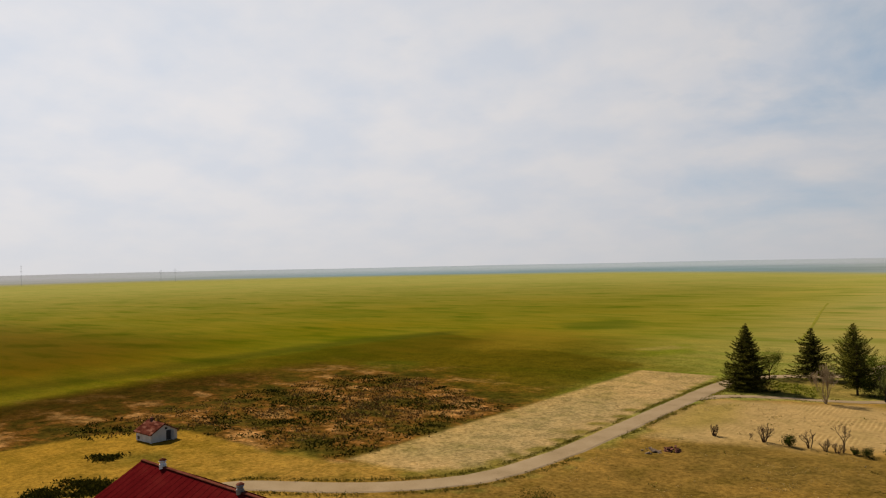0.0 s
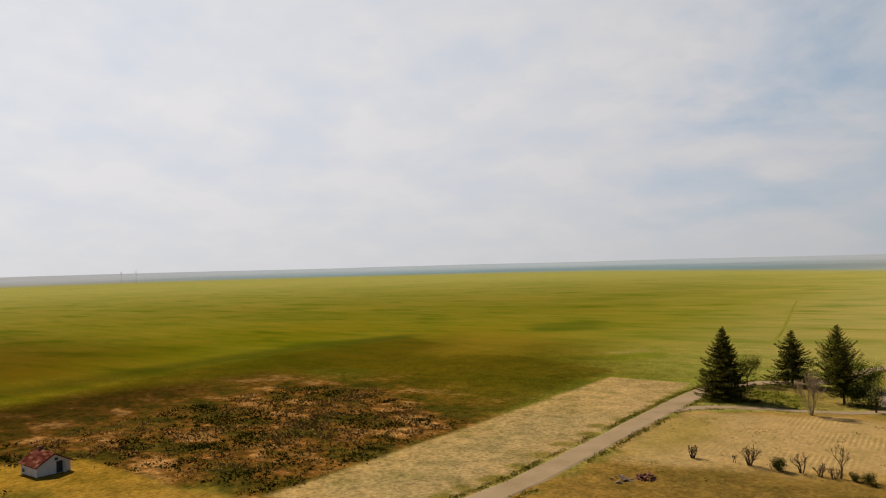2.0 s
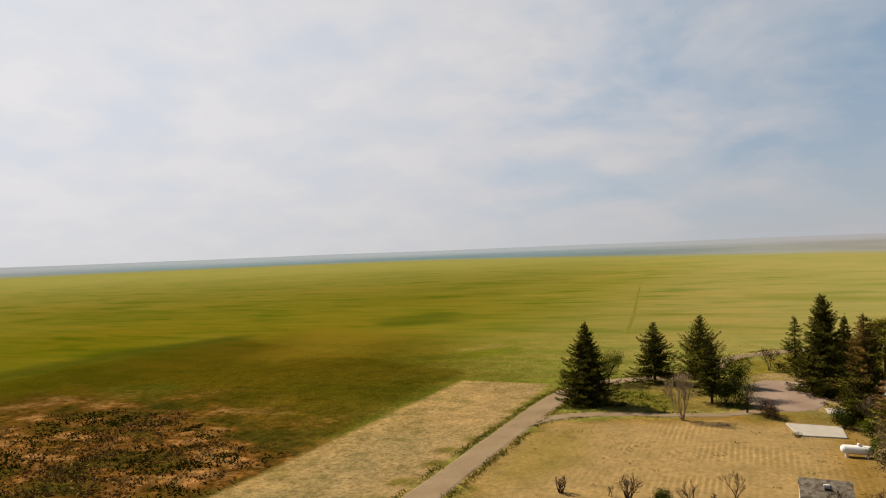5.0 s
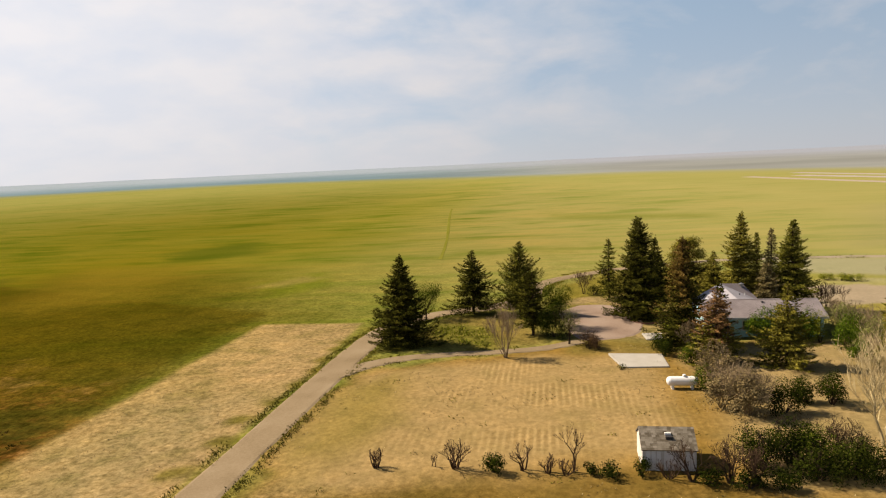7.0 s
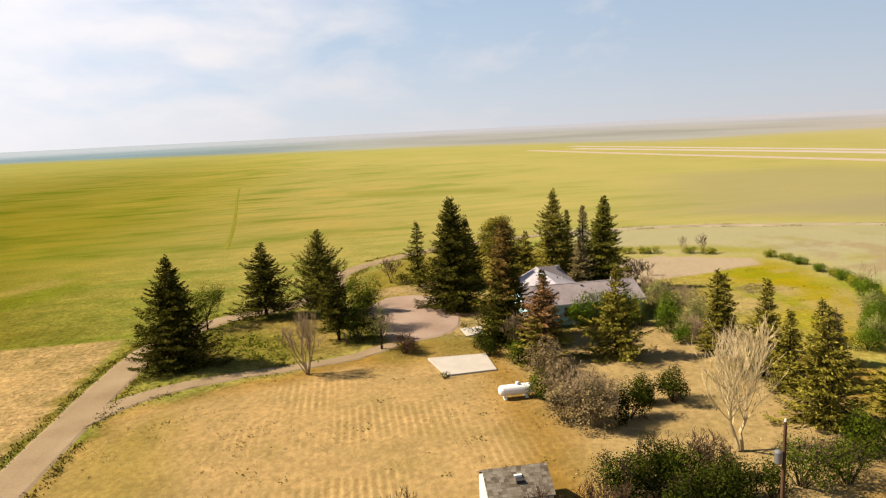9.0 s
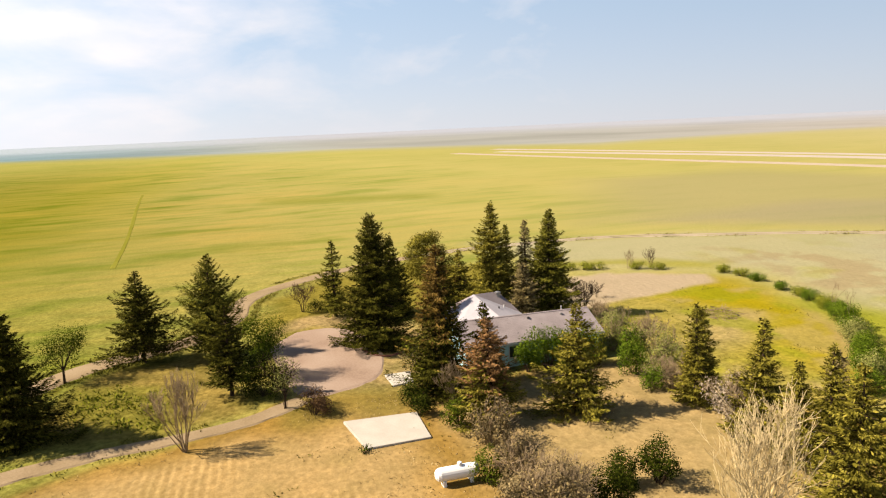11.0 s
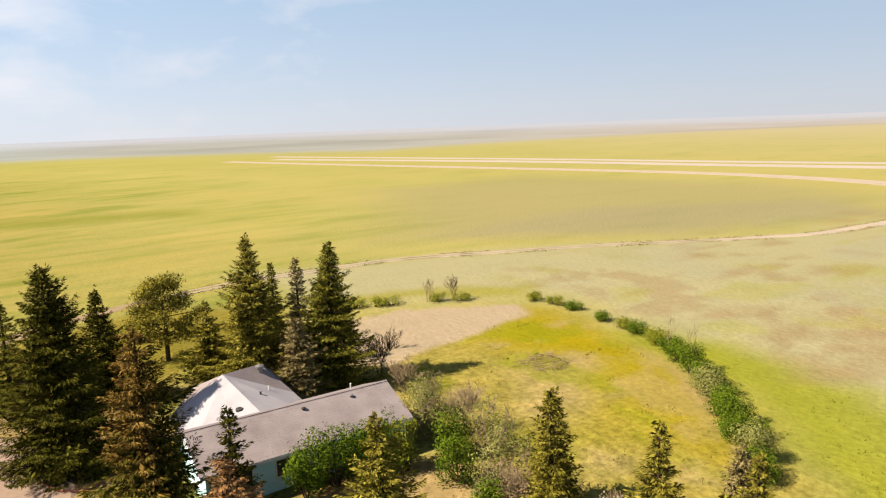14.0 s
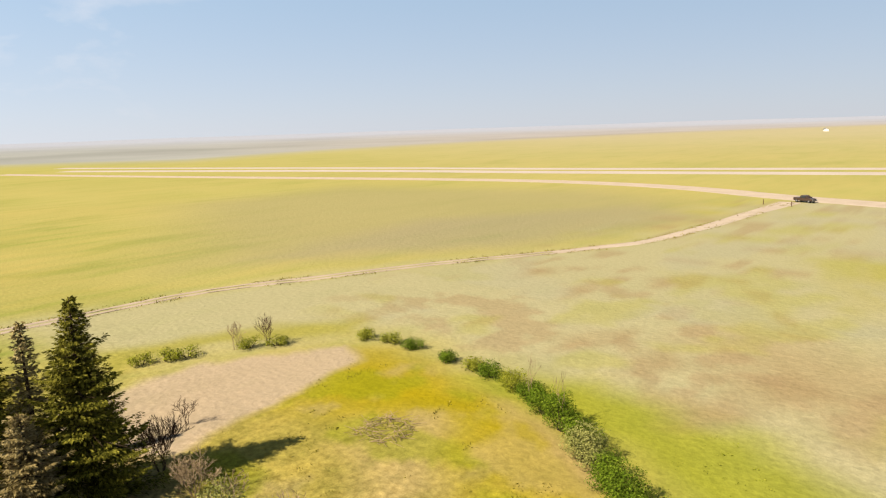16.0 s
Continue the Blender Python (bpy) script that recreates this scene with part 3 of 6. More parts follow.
    for cx, cy, rx, ry in ((64.6, 150, 3, 2), (68.5, 147, 3, 2), (63.5, 139.5, 4, 3), (55, 131, 5, 3), (63, 128, 5, 4), (82, 160, 4, 2), (95, 152, 5, 3), (90, 172, 4, 2)):
        zone([(cx - rx, cy), (cx, cy + ry), (cx + rx, cy), (cx, cy - ry)], (0.14, 0.0945, 0.0455), 2.5, 0.55)
    open_east = sstep(50, 60, X) * (1 - sstep(195, 225, X)) * (1 - sstep(170, 200, Y))
    for size, seed, lo, tint, amount in ((5, 91, 0.56, (0.150, 0.108, 0.058), 0.5), (9, 92, 0.55, (0.160, 0.158, 0.030), 0.4), (12, 93, 0.52, (0.176, 0.170, 0.112), 0.5)):
        k = (sstep(lo, lo + 0.14, fbm(X, Y, size, seed)) * open_east)[..., None] * amount
        C[..., :3] = C[..., :3] * (1 - k) + np.array(tint) * k
    kw = 1 - sstep(-110, -35, X)
    C[..., 1] *= 1 - 0.03 * kw
    C[..., 2] *= 1 - 0.45 * kw
    # distance: lowland with haze painted into its colour, blue under the north-west sky
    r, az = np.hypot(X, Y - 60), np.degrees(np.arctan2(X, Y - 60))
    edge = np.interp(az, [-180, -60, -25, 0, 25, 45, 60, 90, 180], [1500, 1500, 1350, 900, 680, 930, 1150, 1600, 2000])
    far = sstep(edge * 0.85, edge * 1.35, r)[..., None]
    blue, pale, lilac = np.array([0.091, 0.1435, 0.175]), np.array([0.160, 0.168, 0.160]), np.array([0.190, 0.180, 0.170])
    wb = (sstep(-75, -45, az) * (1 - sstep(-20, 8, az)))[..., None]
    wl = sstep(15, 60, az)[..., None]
    # haze over the far crop, mixed into its colour with distance
    crop_haze = ((0.80 + 0.12 * wl[..., 0]) * sstep(150, 1100, r))[..., None]
    C[..., :3] = C[..., :3] * (1 - crop_haze) + crop_haze * (np.array([0.190, 0.184, 0.054]) * (1 - wl) + np.array([0.214, 0.194, 0.118]) * wl)
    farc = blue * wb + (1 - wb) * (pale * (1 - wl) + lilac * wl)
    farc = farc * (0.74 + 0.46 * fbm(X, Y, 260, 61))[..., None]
    # farthest land is coloured towards the horizon sky, as thicker haze
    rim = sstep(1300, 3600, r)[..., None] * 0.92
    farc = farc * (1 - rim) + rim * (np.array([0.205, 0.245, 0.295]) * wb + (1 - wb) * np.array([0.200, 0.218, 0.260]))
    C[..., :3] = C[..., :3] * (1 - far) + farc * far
    C[..., 3] = 1
    verts = np.stack([X, Y, Z], -1).reshape(-1, 3).astype(np.float32)
    me = bpy.data.meshes.new("ground")
    i, j = np.meshgrid(np.arange(nx - 1), np.arange(ny - 1))
    a = (j * nx + i).ravel()
    F = np.stack([a, a + 1, a + nx + 1, a + nx], 1).astype(np.int32)
    me.vertices.add(len(verts)), me.loops.add(F.size), me.polygons.add(len(F))
    me.vertices.foreach_set("co", verts.ravel())
    me.loops.foreach_set("vertex_index", F.ravel())
    me.polygons.foreach_set("loop_start", np.arange(0, F.size, 4, dtype=np.int32))
    me.update(calc_edges=True)
    # holds the land's own colours together with the painted distance haze
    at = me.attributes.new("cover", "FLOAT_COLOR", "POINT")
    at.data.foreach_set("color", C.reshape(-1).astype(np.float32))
    M = np.ones((ny, nx, 4))
    M[..., 0], M[..., 1] = rows, np.clip(scrub, 0, 1)
    M[..., 3] = crop * (1 - 0.65 * sstep(250, 1000, r)) * (1 - 0.72 * sstep(-50, 150, X))
    lot = sstep(-3, 3, poly_dist(wx, wy, [(-42, 100), (-42, 128), (-15, 140), (24, 140), (26, 102), (-4, 98)]))
    M[..., 2] = (1 - 0.5 * lot) * (0.12 + 0.88 * (1 - sstep(50, 150, np.hypot((X + 35) * 0.8, Y - 95)))) * (1 - 0.6 * calm) * (1 - 0.7 * sstep(24, 44, X))
    mk = me.attributes.new("masks", "FLOAT_COLOR", "POINT")
    mk.data.foreach_set("color", M.reshape(-1).astype(np.float32))
    me.polygons.foreach_set("use_smooth", np.ones(len(F), bool))
    me.materials.append(GROUND)
    return me


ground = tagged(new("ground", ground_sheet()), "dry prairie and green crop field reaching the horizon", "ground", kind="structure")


def ribbon(points, width, lift, seed, ragged=0.2, n=8):
    """A lane that follows the land, with uneven edges."""
    P = spline(points, n)
    T = np.gradient(P, axis=0)
    T /= np.hypot(T[:, 0], T[:, 1])[:, None]
    S = np.stack([T[:, 1], -T[:, 0]], 1)
    w = np.broadcast_to(width, len(P)) / 2 if np.ndim(width) == 0 else np.interp(np.linspace(0, 1, len(P)), np.linspace(0, 1, len(width)), width) / 2
    side = (-1.0, -0.78, -0.4, 0.0, 0.4, 0.78, 1.0)
    cols = len(side)
    V, F = [], []
    for k in range(len(P)):
        for c in range(cols):
            s = side[c]
            e = w[k] + (ragged * (float(vnoise(k * 1.0, c * 9.0, 2.6, seed)) - 0.5) * 2 if c in (0, cols - 1) else 0)
            q = P[k] + S[k] * s * e
            V.append((q[0], q[1], gz(q[0], q[1]) + (-0.05 if c in (0, cols - 1) else lift)))
    for k in range(len(P) - 1):
        for c in range(cols - 1):
            a = k * cols + c
            F.append((a, a + 1, a + cols + 1, a + cols))
    return V, [], F


def lane(name, points, width, mat, label, lift=0.06, seed=1, ragged=0.2, n=8):
    ob = whole(name, ribbon(points, width, lift, seed, ragged, n), mat)
    return tagged(ob, label, "road", kind="structure")


lane("road", ROAD_MAIN, [4.2, 4.2, 4.2, 4.4, 4.4, 4.0, 3.6, 3.4, 3.4], GRAVEL, "pale gravel farm lane with weedy ragged edges", 0.08, 1, n=12)
lane("road_branch", ROAD_BRANCH, [1.6, 3.4, 3.0, 2.3, 2.2, 2.4], GRAVEL, "narrow gravel branch of the farm lane", 0.085, 2, n=12)
def rut(points, off):
    """The line of one wheel rut beside a track's middle."""
    P = spline(points, 4)
    T = np.gradient(P, axis=0)
    T /= np.hypot(T[:, 0], T[:, 1])[:, None]
    return [tuple(p) for p in P + np.stack([T[:, 1], -T[:, 0]], 1) * off]


for side in (-0.85, 0.85):
    lane("road_rut", rut(ROAD_PATH[:9], side), 0.95, PATHDIRT, "dusty wheel rut of the dirt track", 0.07, 3, 0.25, 3)
lane("road_track", ROAD_PATH[7:], [1.0, 2.8, 3.6, 4.6, 6.0], ROADPALE, "dusty dirt track joining the county road", 0.075, 3, 0.3)
lane("road_county", [(142, 652), (172, 520), (201, 406), (225, 310), (232, 259), (227, 211), (211, 172), (203, 146), (185, 90), (150, 20), (100, -60)], 13.0, ROADPALE, "pale unpaved county road", 0.05, 4, 0.4, 10)
lane("road_highway", [(178, 640), (247, 425), (276, 290), (306, 165), (350, -20), (400, -250)], 17.0, ASPHALT, "far sun-bleached highway", 0.05, 5, 0.3, 8)
lane("road_highway_far", [(195, 700), (266, 442), (297, 300), (332, 170), (380, -20), (430, -250)], 14.0, ASPHALT, "second lane of the far highway", 0.05, 6, 0.3, 8)

CROPTRACK = material("crushed darker crop", [(0.104, 0.104, 0.013), (0.130, 0.124, 0.020)], scale=0.05, fine=0.5, bump=0)
lane("track_field", [(-46.8, 225), (-52.5, 274), (-64.5, 361), (-72, 420)], 1.1, CROPTRACK, "faint dark wheel track through the crop", 0.05, 20, 0.5, 10)



def patch_mesh(poly, lift, seed, step=1.0):
    """A flat spread of gravel with an uneven rim."""
    P = spline(poly + poly[:1], 6)[:-1]
    c = P.mean(0)
    V = [(c[0], c[1], gz(*c) + lift)]
    for ring in (0.5, 0.94, 1.0):
        for k, p in enumerate(P):
            q = c + (p - c) * (ring * (1 + (0.05 * (float(vnoise(k * 1.0, 3.0, 1.5, seed)) - 0.5) if ring == 1.0 else 0)))
            V.append((q[0], q[1], gz(*q) + (-0.04 if ring == 1.0 else lift)))
    n = len(P)
    F = [(0, 1 + k, 1 + (k + 1) % n) for k in range(n)]
    for g in range(2):
        for k in range(n):
            a, b = 1 + g * n + k, 1 + g * n + (k + 1) % n
            F.append((a, a + n, b + n, b))
    return V, [], F


tagged(whole("driveway_yard", patch_mesh([(-17, 159), (-13.5, 164.3), (-8, 164), (-5.2, 158), (-4.6, 150), (-6.2, 144.4), (-9.5, 142), (-13.6, 141.2), (-15.6, 147)], 0.07, 8), GRAVEL_PINK), "pinkish gravel turning yard before the house", "driveway", kind="structure")


def concrete_pad(corners, label):
    z = min(gz(*c) for c in corners)
    top = max(gz(*c) for c in corners) + 0.16
    bm = slab([(x, y, top) for x, y in corners], (0, 0, 1), top - z + 0.1)
    bmesh.ops.bevel(bm, geom=bm.edges[:], offset=0.03, segments=1, affect="EDGES")
    return tagged(whole("concrete_slab", bm, CONCRETE), label, "concrete slab")


concrete_pad([(-10.9, 134.4), (-9.7, 128.7), (-4.4, 129.0), (-4.5, 134.2)], "large pale concrete slab on dry grass")
concrete_pad([(-5.6, 144.4), (-5.3, 141.2), (-3.2, 141.6), (-2.9, 144.6)], "small pale concrete pad beside the yard")


# ---- plants ----
def spray(C, D, side, length, width, seedrng):
    """Quads: centres C, outward directions D, flat side vectors."""
    tip = C + D * length[:, None]
    mid = C + D * (length * 0.5)[:, None]
    return np.stack([C, mid + side * width[:, None], tip, mid - side * width[:, None]], 1)


def spruce_crown(h, r, seed, base=0.06, thin=1.0, point=0.85, ragged=0.3, rise=0.0):
    """Whorls of plume-like boughs: flat fans of needle sprays with gaps between them."""
    g = np.random.default_rng(seed)
    A, Ls, Zs = [], [], []
    z = base * h
    wob = g.uniform(0, 6.28, 3)
    while z < h * 0.985:
        f = z / h
        env = 0.93 * r * (1 - f) ** (point * 0.88) * min(1, 0.72 + 2.4 * (f - base * 0.5)) + 0.10
        n = max(4, int((4.5 + 5 * (1 - f)) * thin))
        az = g.uniform(0, 6.28) + np.arange(n) * 6.283 / n + g.normal(0, 0.26, n)
        lump = 1 + 0.15 * np.sin(2 * az + wob[0] + 5 * f) + 0.13 * np.sin(3 * az + wob[1] - 9 * f)
        ln = env * lump * g.uniform(1 - ragged * 1.25, 1.12, n)
        A.append(az), Ls.append(ln), Zs.append(np.full(n, z) + g.normal(0, 0.14, n))
        z += (0.26 + 0.30 * (1 - f)) * g.uniform(0.75, 1.3)
    A, Ls, Zs = np.concatenate(A), np.concatenate(Ls), np.concatenate(Zs)
    quads, segs = [], []
    up = np.array([0, 0, 1.0])
    for az, ln, z in zip(A, Ls, Zs):
        f = z / h
        d = np.array([math.cos(az), math.sin(az), 0.0])
        lat = np.cross(up, d)
        k = max(7, int(ln / 0.050))
        size = 0.62 + 0.38 * min(1.0, ln / 2.2)
        s = ((np.arange(k) + g.uniform(0.1, 0.9, k)) / k) ** 0.8
        tilt = (-0.34 + rise + 0.55 * f + g.normal(0, 0.06)) * ln
        P = d[None] * (s * ln)[:, None]
        P[:, 2] = z + tilt * s - 0.34 * ln * s * (1 - s) + 0.16 * ln * s ** 3
        # the fan is widest at mid bough and tapers to its tip
        fan = (0.05 + 0.30 * ln * s * (1.12 - s) * 1.9) * g.uniform(0.2, 1.0, k)
        for sgn in (-1, 1):
            C = P + sgn * lat[None] * fan[:, None] - up[None] * (0.22 * fan * g.uniform(0.2, 1.4, k))[:, None]
            D = d[None] * g.uniform(0.55, 1.0, (k, 1)) + sgn * lat[None] * g.uniform(0.2, 0.8, (k, 1)) + up[None] * g.uniform(-0.5, 0.2, (k, 1))
            D /= np.linalg.norm(D, axis=1)[:, None]
            sd_ = np.cross(D, 0.8 * d[None] + 0.6 * up[None] + g.normal(0, 0.42, (k, 3)))
            sd_ /= np.linalg.norm(sd_, axis=1)[:, None]
            le = g.uniform(0.22, 0.40, k) * size
            quads.append(spray(C, D, sd_, le, le * 0.125, g))
        # short hanging twigs below the bough
        D = d[None] * g.uniform(0.2, 0.9, (k, 1)) - up[None] * g.uniform(0.1, 1.0, (k, 1)) + g.normal(0, 0.25, (k, 3))
        D /= np.linalg.norm(D, axis=1)[:, None]
        sd_ = np.cross(D, d[None] + 0.3 * up[None] + g.normal(0, 0.45, (k, 3)))
        sd_ /= np.linalg.norm(sd_, axis=1)[:, None]
        le = g.uniform(0.20, 0.38, k) * size
        quads.append(spray(P + lat[None] * g.normal(0, 0.10, (k, 1)), D, sd_, le, le * 0.125, g))
        # close inner growth near the trunk
        c = max(6, int(ln * 8))
        sc = g.uniform(0.08, 0.66, c)
        C = d[None] * (sc * ln)[:, None] + lat[None] * g.normal(0, 0.16 * ln, (c, 1))
        C[:, 2] = z + tilt * sc + g.normal(0, 0.14, c)
        D = d[None] + g.normal(0, 0.5, (c, 3))
        D /= np.linalg.norm(D, axis=1)[:, None]
        sd_ = np.cross(D, d[None] + 0.3 * up[None] + g.normal(0, 0.5, (c, 3)))
        sd_ /= np.linalg.norm(sd_, axis=1)[:, None]
        le = g.uniform(0.35, 0.6, c) * size
        quads.append(spray(C, D, sd_, le, le * 0.20, g))
        segs.append(((0, 0, z), tuple(P[-1] * [0.8, 0.8, 1]), 0.035, 0.012))
    # leader
    Z = np.linspace(h * 0.93, h * 0.985, 8)
    P = np.stack([np.zeros(8), np.zeros(8), Z], 1)
    D = np.stack([g.normal(0, 0.4, 8), g.normal(0, 0.4, 8), np.ones(8)], 1)
    D /= np.linalg.norm(D, axis=1)[:, None]
    sd_ = np.cross(D, g.normal(0, 1, (8, 3)))
    sd_ /= np.linalg.norm(sd_, axis=1)[:, None]
    quads.append(spray(P, D, sd_, np.full(8, 0.3), np.full(8, 0.06), g))
    return np.concatenate(quads), segs


def spruce(x, y, h, r, label, seed, mat=None, base=0.06, thin=1.0, point=0.85, ragged=0.3, rise=0.0, dead_top=None, dead_from=0.42, west_bias=0.0):
    t = root("spruce_tree", x, y)
    q, segs = spruce_crown(h, r, seed, base, thin, point, ragged, rise)
    g = np.random.default_rng(seed + 500)
    pts = [(0, 0, -0.2)] + [(g.normal(0, 0.03), g.normal(0, 0.03), h * f) for f in (0.25, 0.5, 0.75)] + [(0, 0, h * 0.99)]
    rad = [0.028 * h * 0.55 + 0.08, 0.014 * h + 0.04, 0.010 * h + 0.03, 0.006 * h + 0.02, 0.015]
    part("trunk", tubes([(pts[i], pts[i + 1], rad[i], rad[i + 1]) for i in range(4)], 8), BARK, t)
    tagged(part("branch_mass", tubes(segs, 3), BARK, t), kind="stuff")
    me = quad_mesh("crown", q)
    if dead_top is not None:
        me.materials.append(mat or NEEDLE)
        me.materials.append(dead_top)
        zc = q[:, :, 2].mean(1) / h
        ang = np.arctan2(q[:, :, 1].mean(1), q[:, :, 0].mean(1))
        # second needle colour: high in the crown, and lower down on the west side
        idx = ((zc + 0.15 * np.sin(3 * ang) - west_bias * np.cos(ang) + g.normal(0, 0.12, len(zc))) > dead_from).astype(np.int32)
        me.polygons.foreach_set("material_index", idx)
    tagged(part("crown", me, mat or NEEDLE, t), kind="stuff")
    return tagged(t, label, "tree")


def leaf_quads(blobs, density, size, seed, inner=0.35):
    """Leaf clumps on and in uneven ellipsoids (cx, cy, cz, rx, ry, rz)."""
    g = np.random.default_rng(seed)
    out = []
    for cx, cy, cz, rx, ry, rz in blobs:
        n = int(density * (rx * ry + rx * rz + ry * rz) * 4.2)
        u = g.normal(0, 1, (n, 3))
        u /= np.linalg.norm(u, axis=1)[:, None]
        bump = 1 + 0.20 * np.sin(u[:, 0] * 7 + seed) * np.sin(u[:, 1] * 6 + 2 * seed) + 0.16 * np.sin(u[:, 2] * 9 + seed * 3 + u[:, 0] * 5)
        rad = np.where(g.random(n) < inner, g.uniform(0.5, 0.95, n), g.uniform(0.88, 1.1, n)) * bump
        P = u * rad[:, None] * [rx, ry, rz] + [cx, cy, cz]
        P = P[P[:, 2] > 0.02]
        n = len(P)
        out_ = (P - [cx, cy, cz]) / [rx, ry, rz]
        out_ = out_ / np.linalg.norm(out_, axis=1)[:, None] + [0, 0, 0.35] + g.normal(0, 0.38, (n, 3))
        D = np.cross(out_, g.normal(0, 1, (n, 3)))
        D /= np.linalg.norm(D, axis=1)[:, None]
        S = np.cross(D, out_)
        S /= np.linalg.norm(S, axis=1)[:, None]
        le = size * g.uniform(0.6, 1.5, n)
        out.append(spray(P, D, S, le, le * 0.36, g))
    return np.concatenate(out)


def branching(h, r, seed, stems=5, depth=4, spread=0.5, rad=0.06, up=0.7, kids=3):
    """Tapered bare branches that fork upwards."""
    g = random.Random(seed)
    segs = []

    def grow(p, d, ln, ra, k):
        steps = 2
        for _ in range(steps):
            d = (d + Vector((g.gauss(0, 0.13), g.gauss(0, 0.13), 0.06 * up))).normalized()
            q = p + d * ln / steps
            segs.append((tuple(p), tuple(q), max(ra, 0.014), max(ra * 0.78, 0.010)))
            p, ra = q, ra * 0.78
            if k > 0 and g.random() < 0.65:
                a = (d + Vector((g.gauss(0, spread), g.gauss(0, spread), g.gauss(0, spread * 0.5) + 0.1 * up))).normalized()
                grow(p, a, ln * g.uniform(0.5, 0.75), ra * 0.6, k - 1)
        if k > 0:
            for _ in range(kids - 1):
                a = (d + Vector((g.gauss(0, spread), g.gauss(0, spread), g.gauss(0, spread * 0.5) + 0.12 * up))).normalized()
                grow(p, a, ln * g.uniform(0.6, 0.82), ra * 0.75, k - 1)

    for s in range(stems):
        az = 6.283 * s / stems + g.uniform(-0.5, 0.5)
        tilt = g.uniform(0.1, 1.0) * r / h
        d = Vector((math.cos(az) * tilt, math.sin(az) * tilt, 1)).normalized()
        b = Vector((math.cos(az) * 0.12 * (stems > 1), math.sin(az) * 0.12 * (stems > 1), -0.1))
        grow(b, d, h * g.uniform(0.30, 0.40), rad * g.uniform(0.7, 1.1), depth)
    top = max(s[1][2] for s in segs)
    k = h / top

    def shape(p):
        f = min(1.0, max(0.0, p[2] / top))
        w = 1.05 - 0.45 * max(0.0, (f - 0.5) / 0.5) ** 1.5
        return (p[0] * k * w, p[1] * k * w, p[2] * k)
    return [(shape(a), shape(b), ra, rb) for a, b, ra, rb in segs]


def egg_crown(h, r, seed):
    """Two leaders with rising side branches that fill an egg-shaped leafless crown."""
    g = random.Random(seed)
    segs = []

    def twig(p, d, ln, ra, k):
        for _ in range(3):
            d = (d + Vector((g.gauss(0, 0.10), g.gauss(0, 0.10), 0.12))).normalized()
            q = p + d * ln / 3
            segs.append((tuple(p), tuple(q), max(ra, 0.013), max(ra * 0.8, 0.010)))
            p, ra = q, ra * 0.8
            for _ in range(2 if k else 0):
                a = (d + Vector((g.gauss(0, 0.42), g.gauss(0, 0.42), g.gauss(0.15, 0.2)))).normalized()
                twig(p, a, ln * g.uniform(0.4, 0.6), ra * 0.55, k - 1)

    for lead in range(2):
        p, n = Vector((0.16 * (1 - 2 * lead), 0, -0.2)), 10
        for i in range(n):
            f = (i + 1) / n
            top = h * (0.92 - 0.12 * lead)
            q = p + Vector(((1 - 2 * lead) * 0.10 + g.gauss(0, 0.10), g.gauss(0, 0.12), top / n))
            segs.append((tuple(p), tuple(q), 0.15 * (1 - 0.85 * (i / n)), 0.15 * (1 - 0.85 * f)))
            p = q
            for b in range(3 if f > 0.22 else 0):
                a = 2.4 * (3 * i + b) + g.uniform(-0.4, 0.4)
                ln = r * (0.35 + 0.9 * math.sin(math.pi * min(1.0, 0.9 * f + 0.08))) * g.uniform(0.7, 1.1)
                twig(p, Vector((0.7 * math.cos(a), 0.7 * math.sin(a), 1.0)).normalized(), ln, 0.055 * (1.15 - f), 2)
    return segs


def bare(x, y, h, r, label, seed, mat, name="bare_bush", category="bush", egg=False, **kw):
    t = root(name, x, y)
    segs = egg_crown(h, r, seed) if egg else branching(h, r, seed, **kw)
    cut = 0.35 * max(s[2] for s in segs)
    tagged(part("stem_mass", tubes([s for s in segs if s[2] >= cut], 5), mat, t), kind="stuff")
    tagged(part("twig_mass", tubes([s for s in segs if s[2] < cut], 3), mat, t), kind="stuff")
    return tagged(t, label, category)


